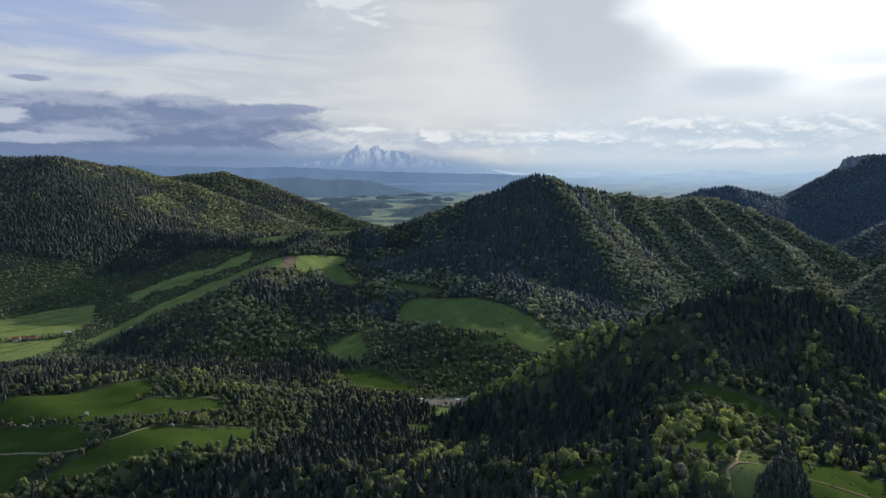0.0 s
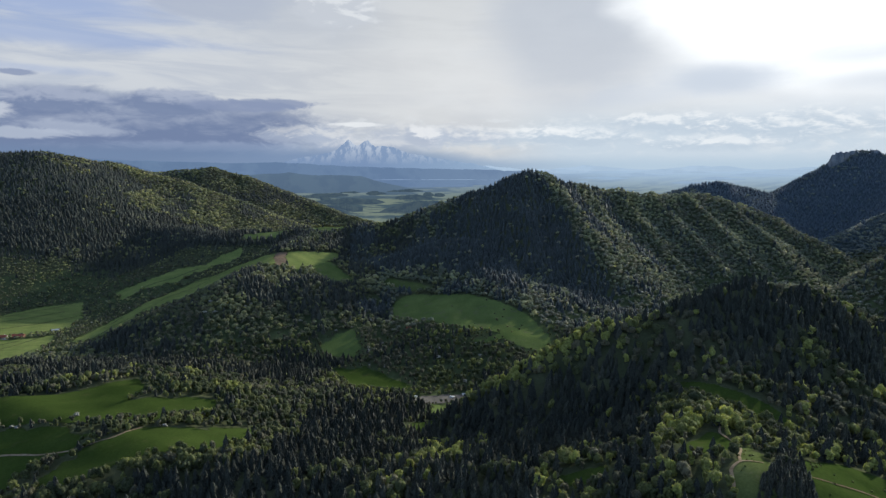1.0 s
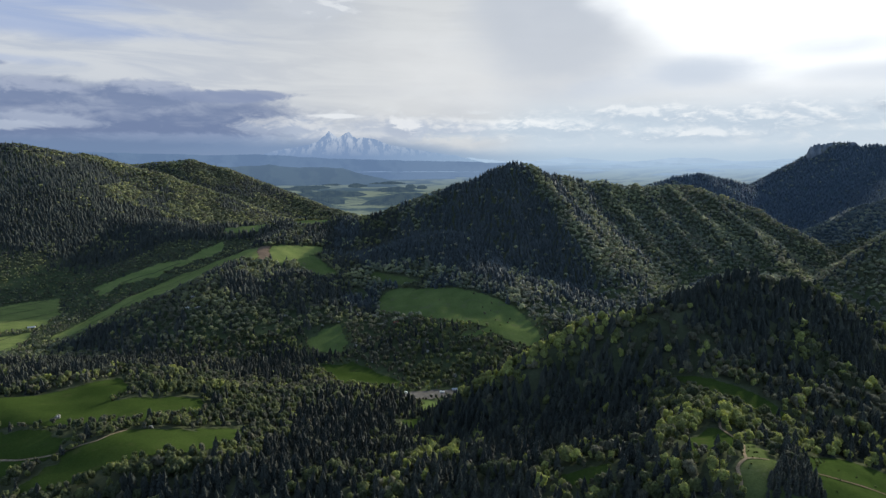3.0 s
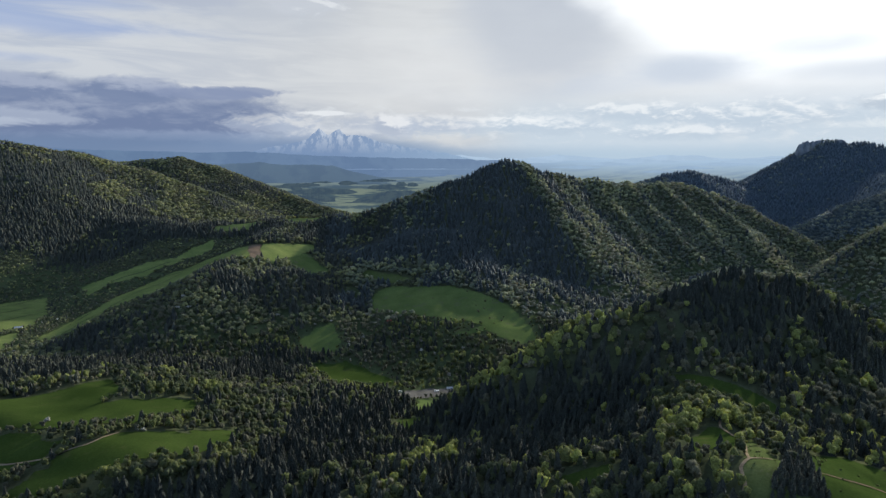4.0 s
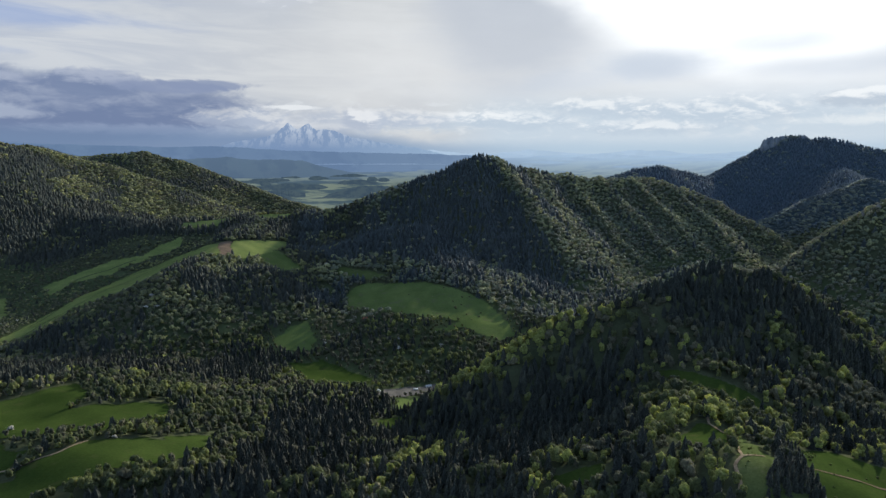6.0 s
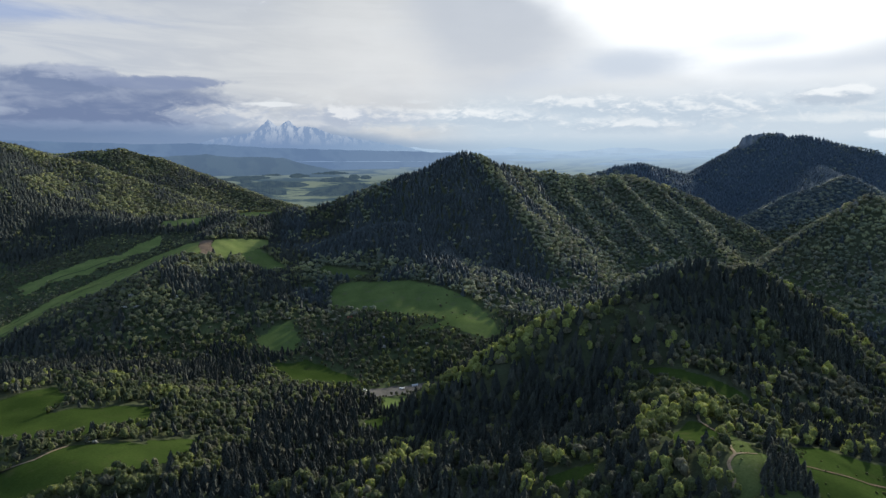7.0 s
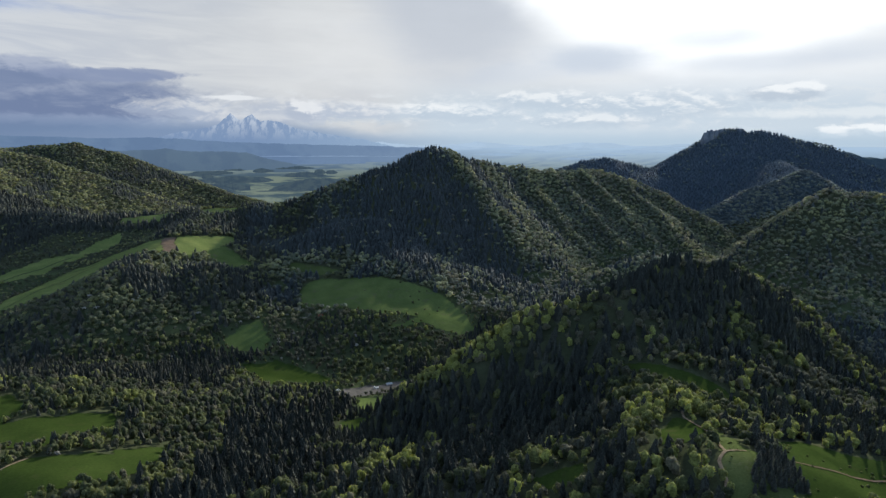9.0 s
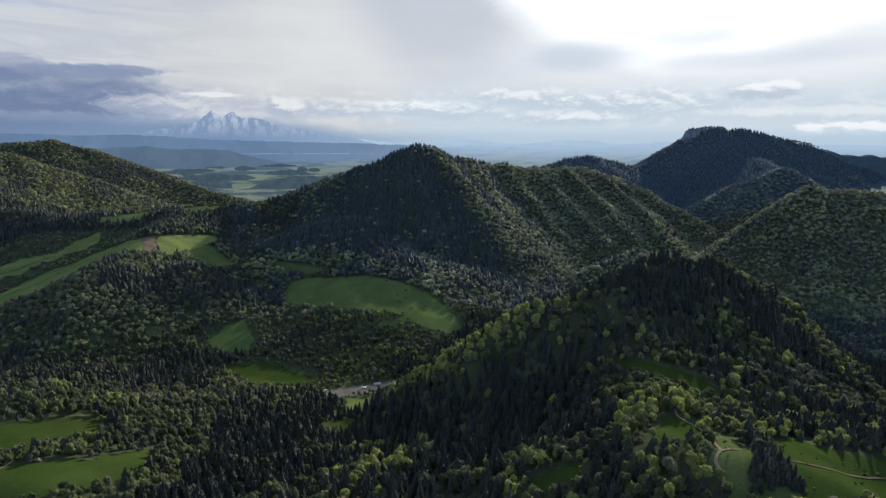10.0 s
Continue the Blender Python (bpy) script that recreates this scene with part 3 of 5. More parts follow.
def simple_fir(tiers, sides):
    pieces = []
    for k in range(tiers):
        low = 0.05 + 0.75 * k / tiers
        r = 0.20 * (1 - low) ** 0.9
        a = np.arange(sides) * 2 * math.pi / sides + rng.uniform(0, 3)
        out = r * rng.uniform(0.75, 1.25, sides)
        v = np.concatenate([np.stack([out * np.cos(a), out * np.sin(a), np.full(sides, low) + rng.uniform(-0.03, 0.03, sides)], 1),
                            [[0, 0, 1.0 if k == tiers - 1 else low + 1.3 / tiers]]])
        i = np.arange(sides)
        pieces.append((v, np.stack([i, (i + 1) % sides, np.full(sides, sides)], 1)))
    return joined(pieces)


# Crowns by how closely they are seen: near, middle, far, farthest.
BROAD = [[broad_crown(9, 150, 0.030, 0.19, -0.35) for _ in range(8)], [broad_crown(5, 44, 0.038, 0.18, -0.3) for _ in range(7)],
         [broad_crown(2, 8, 0.060, 0.20, 0.0) for _ in range(6)], [broad_crown(1, 4, 0.08, 0.26, 0.0) for _ in range(4)]]
FIRS = [[fir_crown(9, 6, 44) for _ in range(8)], [fir_crown(5, 5, 18) for _ in range(6)],
        [fir_crown(3, 4, 4) for _ in range(6)], [simple_fir(1, 6) for _ in range(4)]]


def wood(name, mat, crowns, x, y, z, tall, wide, tint, label, category):
    """Many crowns joined into one stretch of forest."""
    if len(x) == 0:
        return None
    verts, tris, tints, n = [], [], [], 0
    kind = rng.integers(0, len(crowns), len(x))
    turn = rng.uniform(0, 2 * math.pi, len(x))
    for k, (v, f) in enumerate(crowns):
        m = np.flatnonzero(kind == k)
        if len(m) == 0:
            continue
        c, s = np.cos(turn[m])[:, None], np.sin(turn[m])[:, None]
        w = wide[m][:, None]
        lean = rng.normal(0, 0.03, (len(m), 2))
        vx = (v[:, 0] * c - v[:, 1] * s) * w + x[m][:, None] + lean[:, :1] * v[:, 2] * tall[m][:, None]
        vy = (v[:, 0] * s + v[:, 1] * c) * w + y[m][:, None] + lean[:, 1:] * v[:, 2] * tall[m][:, None]
        vz = v[:, 2] * tall[m][:, None] + z[m][:, None]
        verts.append(np.stack([vx, vy, vz], -1).reshape(-1, 3))
        tris.append((f[None] + (np.arange(len(m)) * len(v))[:, None, None]).reshape(-1, 3) + n)
        tints.append(np.repeat(tint[m], len(v)))
        n += len(m) * len(v)
    me = mesh_from(name, np.concatenate(verts), np.concatenate(tris), np.concatenate(tints), smooth=crowns is not FIRS[0] and crowns is not FIRS[1])
    me.materials.append(mat)
    return tagged(new(name, me), label, category, kind="stuff")

# ---------------------------------------------------------------- the ground
def inside(x, y, corners):
    """Whether points lie in a plan outline."""
    x, y = np.asarray(x, float), np.asarray(y, float)
    hit = np.zeros(x.shape, bool)
    for (ax, ay), (bx, by) in zip(corners, corners[1:] + corners[:1]):
        if ay != by:
            hit ^= ((ay > y) != (by > y)) & (x < (bx - ax) * (y - ay) / (by - ay) + ax)
    return hit


angles = np.radians(np.concatenate([np.arange(-44, 56, 0.33), np.arange(56, 316, 3.0)]))
rings = np.concatenate([[0.0], np.geomspace(60, 320, 12)[:-1], np.geomspace(320, 4960, 215)])
ga, gr = np.meshgrid(angles, rings)
gx, gy = gr * np.sin(ga), gr * np.cos(ga)
gz = height(gx, gy)
rows_n, cols_n = gx.shape
ii, jj = np.meshgrid(np.arange(rows_n - 1), np.arange(cols_n), indexing="ij")
quads = np.stack([ii * cols_n + jj, ii * cols_n + (jj + 1) % cols_n, (ii + 1) * cols_n + (jj + 1) % cols_n, (ii + 1) * cols_n + jj], -1).reshape(-1, 4)[:, ::-1]
cx, cy, cz = (g.ravel()[quads].mean(1) for g in (gx, gy, gz))
cd = np.hypot(cx, cy)
plain_z = 3 + 350 * np.clip((cd - 3250) / 1650, 0, 1.2) ** 1.35
far_flat = (cd > 3500) & (cz - plain_z < 14)
scrub_flat = (cz < 75) & (cd > 850) & (cd < 2300) & (cy > 500)
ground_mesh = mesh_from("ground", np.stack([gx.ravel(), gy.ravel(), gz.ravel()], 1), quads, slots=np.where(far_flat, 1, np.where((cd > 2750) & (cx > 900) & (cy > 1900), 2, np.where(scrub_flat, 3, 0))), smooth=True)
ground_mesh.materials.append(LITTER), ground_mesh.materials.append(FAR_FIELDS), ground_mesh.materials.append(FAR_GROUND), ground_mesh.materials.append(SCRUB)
tagged(new("ground", ground_mesh), "wooded hills and valley floor running out to a hazy plain", "ground", kind="structure")

MEADOWS = {
    "meadow": [
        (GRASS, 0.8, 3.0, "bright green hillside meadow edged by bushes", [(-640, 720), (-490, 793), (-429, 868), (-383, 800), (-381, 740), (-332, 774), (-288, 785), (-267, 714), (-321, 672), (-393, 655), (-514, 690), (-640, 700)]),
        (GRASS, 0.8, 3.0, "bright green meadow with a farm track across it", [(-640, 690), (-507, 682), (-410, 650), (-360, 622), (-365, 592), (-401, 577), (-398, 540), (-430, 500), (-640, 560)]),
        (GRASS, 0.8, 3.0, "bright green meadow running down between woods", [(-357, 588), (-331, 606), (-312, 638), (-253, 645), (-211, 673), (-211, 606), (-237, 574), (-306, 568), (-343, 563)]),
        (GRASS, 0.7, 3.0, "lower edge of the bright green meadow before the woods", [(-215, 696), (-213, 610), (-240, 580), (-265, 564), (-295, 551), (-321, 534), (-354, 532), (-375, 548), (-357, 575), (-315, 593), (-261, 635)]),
        (VALLEY_GRASS, 1.0, 4.0, "wide green meadow at the foot of the central hill", [(-95, 1366), (-39, 1326), (20, 1291), (66, 1272), (111, 1261), (130, 1242), (73, 1221), (66, 1208), (130, 1222), (171, 1197), (201, 1176), (233, 1199), (223, 1260), (204, 1322), (173, 1362), (114, 1400), (40, 1449), (-39, 1498), (-86, 1489), (-105, 1448)]),
        (ROUGH_GRASS, 1.0, 4.0, "rough pale pasture above the wide meadow", [(-125, 1588), (-53, 1551), (2, 1522), (-39, 1511), (-94, 1525), (-138, 1567)]),
        (VALLEY_GRASS, 1.0, 4.0, "small wedge of green meadow among bushes", [(-241, 1233), (-202, 1284), (-174, 1299), (-156, 1224), (-167, 1193), (-207, 1202)]),
        # the darker grass here stands for shade lying on this meadow
        (GRASS, 1.0, 4.0, "valley floor meadow painted darker green for shade", [(-198, 1146), (-135, 1157), (-44, 1061), (-62, 1021), (-141, 1037)]),
        (VALLEY_GRASS, 1.0, 4.0, "dark green pasture below the saddle", [(-344, 1669), (-293, 1730), (-215, 1619), (-257, 1511), (-308, 1596)]),
        (GRASS, 0.5, 2.0, "small bright green clearing on the near ridge", [(175, 450), (200, 481), (230, 505), (240, 490), (222, 460), (209, 442), (189, 441)]),
        (ROUGH_GRASS, 0.5, 2.0, "rough grassy clearing along the dirt track", [(232, 470), (250, 480), (238, 440), (226, 413), (200, 368), (183, 368), (196, 407), (215, 430)]),
        (GRASS, 0.5, 2.0, "bright green pasture dotted with bushes", [(280, 462), (316, 456), (333, 441), (375, 420), (390, 370), (225, 358), (246, 396), (250, 410)]),
        (ROUGH_GRASS, 0.3, 2.0, "rough grass under a stand of young spruces", [(183, 358), (262, 354), (270, 405), (250, 414), (228, 416), (200, 372)]),
        (GRASS, 0.5, 2.5, "shaded meadow in the hollow behind the trees", [(257, 655), (293, 620), (342, 594), (355, 570), (325, 566), (291, 572), (262, 600)]),
        (GRASS, 0.5, 2.0, "small clearing on the near slope", [(90, 476), (132, 472), (122, 452), (95, 452)]),
        (VALLEY_GRASS, 0.8, 3.0, "bright green field beside the gravel bar", [(-8, 958), (30, 955), (22, 869), (-10, 872)]),
        (GRASS, 0.8, 3.0, "grassy glade on the valley slope", [(-32, 830), (4, 820), (-12, 772), (-44, 782)]),
    ],
    "field": [
        (FIELD, 1.2, 5.0, "pale green terraced strip field", [(-904, 1750), (-807, 1770), (-672, 1810), (-631, 1865), (-588, 1895), (-585, 1851), (-639, 1808), (-728, 1736), (-822, 1728), (-860, 1688)]),
        (FIELD, 1.2, 5.0, "long green strip field climbing to the saddle", [(-812, 1347), (-798, 1505), (-708, 1686), (-574, 1761), (-446, 1715), (-411, 1582), (-417, 1596), (-525, 1609), (-631, 1533), (-712, 1491), (-730, 1338)]),
        (EARTH, 1.3, 4.0, "reddish brown ploughed plot between green strips", [(-446, 1713), (-413, 1715), (-390, 1620), (-411, 1584)]),
        (FIELD, 1.2, 5.0, "green strip field beside the ploughed plot", [(-412, 1715), (-359, 1750), (-288, 1805), (-268, 1780), (-318, 1695), (-359, 1597), (-389, 1621)]),
        (FIELD, 1.0, 6.0, "terraced green fields on the valley floor", [(-1250, 1500), (-1147, 1590), (-1079, 1700), (-997, 1750), (-906, 1571), (-884, 1448), (-964, 1426), (-1015, 1384), (-1200, 1400)]),
        (FIELD, 1.0, 6.0, "terraced green fields on the valley floor below the farm", [(-1200, 1390), (-1006, 1374), (-936, 1385), (-880, 1421), (-852, 1352), (-838, 1233), (-900, 1160), (-1100, 1250)]),
        (FIELD, 1.2, 6.0, "light green pasture on the saddle", [(-610, 1960), (-480, 2012), (-455, 1990), (-500, 1950), (-580, 1930)]),
        (FIELD, 1.2, 6.0, "light green pasture on the saddle crest", [(-405, 2020), (-300, 2035), (-290, 1995), (-370, 1940)]),
    ],
    "gravel_bar": [(GRAVEL, 0.7, 2.5, "pale grey gravel bar beside the river", [(-22, 1012), (47, 1026), (95, 1030), (80, 985), (52, 985), (7, 970), (-38, 956), (-38, 985)])],
}
OPEN = [entry[4] for some in MEADOWS.values() for entry in some]


def patch(name, mat, lift, cell, label, outline):
    """A sheet of field laid over the ground within an outline, its rim a little uneven."""
    xs, ys = [p[0] for p in outline], [p[1] for p in outline]
    px, py = np.meshgrid(np.arange(min(xs) - 5, max(xs) + 5, cell), np.arange(min(ys) - 5, max(ys) + 5, cell), indexing="ij")
    n, m = px.shape
    a, b = np.meshgrid(np.arange(n - 1), np.arange(m - 1), indexing="ij")
    faces = np.stack([a * m + b, (a + 1) * m + b, (a + 1) * m + b + 1, a * m + b + 1], -1).reshape(-1, 4)
    mx, my = px.ravel()[faces].mean(1), py.ravel()[faces].mean(1)
    faces = faces[inside(mx + 4 * noise2(mx, my, 14, 31), my + 4 * noise2(mx, my, 14, 32), outline)]
    used, index = np.unique(faces, return_inverse=True)
    vx, vy = px.ravel()[used], py.ravel()[used]
    me = mesh_from(name, np.stack([vx, vy, height(vx, vy) + lift], 1), index.reshape(-1, 4), smooth=True)
    me.materials.append(mat)
    tagged(new(name, me), label, name.replace("_", " "), kind="structure")


for name, some in MEADOWS.items():
    for mat, lift, cell, label, outline in some:
        patch(name, mat, lift, cell, label, outline)


def track(points, width, label, name="dirt_track", mat=TRACK):
    """A strip laid on the ground along a line: a dirt track or the bank of a terrace."""
    line = []
    for (ax, ay), (bx, by) in zip(points[:-1], points[1:]):
        k = max(2, int(math.hypot(bx - ax, by - ay) / 2))
        line += [(ax + (bx - ax) * i / k, ay + (by - ay) * i / k) for i in range(k)]
    p = np.array(line)
    for _ in range(3):
        p[1:-1] = (p[:-2] + 2 * p[1:-1] + p[2:]) / 4
    d = np.gradient(p, axis=0)
    d /= np.linalg.norm(d, axis=1, keepdims=True)
    side = np.stack([-d[:, 1], d[:, 0]], 1)
    cols = []
    for w in (-0.5, -0.12, 0.12, 0.5):
        q = p + side * width * w
        cols.append(np.stack([q[:, 0], q[:, 1], height(q[:, 0], q[:, 1]) + (1.0 if abs(w) > 0.2 else 1.08) + (0.8 if mat is SCRUB else 0)], 1))
    v = np.stack(cols, 1).reshape(-1, 3)
    i = np.arange(len(p) - 1)
    f = np.concatenate([np.stack([i * 4 + k, i * 4 + k + 1, i * 4 + k + 5, i * 4 + k + 4], 1) for k in range(3)])
    me = mesh_from(name, v, f, smooth=True)
    me.materials.append(mat)
    tagged(new(name, me), label, name.split("_")[-1], kind="structure")


track([(176, 366), (184, 380), (190, 388), (195, 404), (206, 413), (224, 412)], 2.3, "pale dirt track bending across the clearing")
track([(206, 413), (214, 430), (231, 460), (237, 480), (234, 503), (246, 527)], 2.0, "worn footpath between bushes on the ridge")
track([(246, 405), (267, 403), (297, 405), (335, 409), (380, 402)], 1.7, "dark earth track along the bushy pasture", mat=EARTH)
track([(-470, 622), (-403, 599), (-366, 595), (-328, 606), (-313, 638)], 2.6, "pale farm track between two meadows")

for line in ([(-1062, 1452), (-980, 1527), (-924, 1609)], [(-1142, 1564), (-1074, 1648), (-1020, 1730)], [(-947, 1288), (-921, 1319), (-898, 1409)],
             [(-1030, 1350), (-939, 1385), (-905, 1401)], [(-830, 1735), (-740, 1752), (-680, 1790)], [(-785, 1440), (-770, 1570), (-680, 1690), (-560, 1735)],
             [(-1150, 1500), (-1060, 1560), (-990, 1650)], [(-1000, 1290), (-960, 1330), (-930, 1370)], [(-760, 1360), (-735, 1500), (-690, 1570), (-600, 1640), (-500, 1650)]):
    track(line, 3.2, "dark grassy bank between terraced strips", "field_bank", SCRUB)

# ---------------------------------------------------------------- forest
def scatter(r0, r1, spacing, a0=-40, a1=53):
    """Places for trees between two distances, on a jittered lattice."""
    px, py = np.meshgrid(np.arange(-r1, r1, spacing), np.arange(-100, r1, spacing))
    px, py = px.ravel(), py.ravel()
    px = px + rng.uniform(-0.7, 0.7, len(px)) * spacing
    py = py + rng.uniform(-0.7, 0.7, len(py)) * spacing
    d, a = np.hypot(px, py), np.degrees(np.arctan2(px, py))
    ok = (d > r0) & (d <= r1) & (a > a0) & (a < a1)
    px, py = px[ok], py[ok]
    free = np.ones(len(px), bool)
    wx, wy = px + 4 * noise2(px, py, 14, 31), py + 4 * noise2(px, py, 14, 32)
    for outline in OPEN:
        free &= ~inside(wx, wy, outline)
    px, py = px[free], py[free]
    e = 6.0
    z = height(px, py)
    slope_in = ((height(px + e * px / np.hypot(px, py), py + e * py / np.hypot(px, py)) - z) / e)
    # slopes that fall away from the valley carry a thinner stand
    keep = (slope_in > -0.32) | (rng.uniform(size=len(px)) < 0.7)
    # scrubby valley floor: bushes with grass between
    valley = (z < 75) & (np.hypot(px, py) > 850) & (np.hypot(px, py) < 2300)
    keep &= ~valley | (rng.uniform(size=len(px)) < np.clip(1.0 + 0.9 * noise2(px, py, 55, 44), 0.68, 1))
    return px[keep], py[keep], z[keep]


def near_line(x, y, points):
    best = np.full(x.shape, 1e9)
    for (ax, ay), (bx, by) in zip(points[:-1], points[1:]):
        t = np.clip(((x - ax) * (bx - ax) + (y - ay) * (by - ay)) / ((bx - ax) ** 2 + (by - ay) ** 2), 0, 1)
        best = np.minimum(best, np.hypot(x - ax - t * (bx - ax), y - ay - t * (by - ay)))
    return best


def crest_of(name):
    return [p[:2] for p in RIDGES[name][0]]


def fir_share(x, y):
    """How much of the stand is conifer."""
    s = 0.42 + 0.55 * noise2(x, y, 130, 41) + 0.35 * noise2(x, y, 45, 42)
    hill = np.exp(-(near_line(x, y, crest_of("near_hill")) / 75) ** 2)
    s = s + 0.75 * hill * (y < 830) - 2.2 * np.exp(-(near_line(x, y, crest_of("near_hill")[:4]) / 30) ** 2)
    s = s - 1.1 * np.exp(-(near_line(x, y, [(196, 772), (247, 742), (285, 730)]) / 16) ** 2) - 1.2 * np.exp(-(near_line(x, y, [(440, 815), (545, 870), (600, 896)]) / 22) ** 2)
    s = s + 0.35 * np.exp(-(np.hypot(x - 60, (y - 640) * 0.8) / 130) ** 2) + 0.6 * np.exp(-(np.hypot(x + 175, y - 475) / 105) ** 2)
    s = s + 0.7 * np.exp(-(np.hypot(x - 170, y - 1830) / 260) ** 2)
    hill_front = (near_line(x, y, crest_of("central_hill")) < 560) & (x > 150)
    s = np.where(hill_front, np.minimum(s, 0.5) + 0.30 - 0.75 * np.clip((x - 420) / 400, 0, 1), s)
    for k in "abcdef":
        s = s - 1.0 * np.exp(-(near_line(x + 8, y, crest_of("central_rib_" + k)) / 30) ** 2)
    s = s - 0.5 * np.exp(-(np.hypot(x - 1050, y - 2200) / 220) ** 2)
    s = s + 0.6 * np.exp(-(np.hypot(x + 200, y - 1400) / 110) ** 2)
    s = s - 0.45 * np.exp(-(np.hypot(x + 20, y - 1150) / 170) ** 2)
    s = s - 0.75 * (near_line(x, y, crest_of("right_hill")) < 400) - 0.35 * (y > 2450) * (x < -300)
    s = s + 0.6 * (np.hypot(x - 2200, y - 3200) < 900) + 0.5 * np.exp(-(np.hypot(x - 1460, y - 3190) / 250) ** 2)
    s = s - 0.35 * np.exp(-(np.hypot(x - 130, y - 480) / 90) ** 2)
    s = s + 0.03 * (np.hypot(x, y) < 760) * (x > -150) - 0.55 * (x < -170) * (np.hypot(x, y) < 1000) * (y > 590 + 0.25 * x) + 0.12 * (x > -150) * (x < 0) * (y < 900) * (y > 560) + 0.10 * (x > 0) * (x < 700) * (y < 760)
    for outline in OPEN:
        s = s - 0.45 * (near_line(x, y, outline + outline[:1]) < 9)
    s = s - 0.03 * (np.hypot(x, y) < 900) - 0.35 * np.exp(-(near_line(x, y, [(215, 745), (300, 700)]) / 40) ** 2) - 0.9 * np.exp(-(near_line(x, y, crest_of("left_hill_spur")) / 70) ** 2)
    s = s + 0.9 * np.exp(-(near_line(x, y, [(205, 376), (222, 372), (262, 420)]) / 14) ** 2)
    s = s + 0.55 * np.exp(-(near_line(x, y + 110, crest_of("left_wood")) / 190) ** 2) * (x < -420)
    s = s + 0.28 * (x < -700) * (y > 2300) + 0.35 * (x < -1250) * (y < 3200) + 0.25 * np.exp(-(np.hypot(x - 250, y - 1800) / 230) ** 2)
    s = s - 0.9 * (x < -745 + 1.1 * (y - 1338)) * (x < -450) * (y > 1250) * (y < 1900) * (height(x, y) < 150)
    return np.clip(0.5 + 1.7 * (s - 0.5), 0.04, 0.95)


ZONES = [
    ("near slopes", lambda x, y: np.hypot(x, y) < 720),
    ("the valley", lambda x, y: (np.hypot(x, y) >= 720) & (np.hypot(x, y) < 1300)),
    ("the central hill", lambda x, y: (np.hypot(x, y) >= 1300) & (np.hypot(x, y) < 2700) & (x > -150 + 170 * noise2(x, y, 120, 58) + 90 * noise2(x, y, 25, 59))),
    ("the hills across the fields", lambda x, y: (np.hypot(x, y) >= 1300) & (np.hypot(x, y) < 2700) & (x <= -150 + 170 * noise2(x, y, 120, 58) + 90 * noise2(x, y, 25, 59))),
    ("the far hills", lambda x, y: (np.hypot(x, y) >= 2700) & (x < 0)),
    ("the far hills in the haze", lambda x, y: (np.hypot(x, y) >= 2700) & (x >= 0)),
]
spread = []
for level, (r0, r1, gap) in enumerate(((300, 720, 8.6), (720, 1300, 8.9), (1300, 2700, 9.6), (2700, 4200, 12.0))):
    tx, ty, tz = scatter(r0, r1, gap)
    if level == 3:
        bare = (tx > 2055) & (tx < 2120) & (np.abs(ty - 3235) < 42)
        ok = ~bare & ((np.abs(tx) > 1400) | (ty < 3850)) & (tz - (3 + 350 * np.clip((np.hypot(tx, ty) - 3250) / 1650, 0, 1.2) ** 1.35) > 22)
        tx, ty, tz = tx[ok], ty[ok], tz[ok]
    spread.append((level, gap, tx, ty, tz))

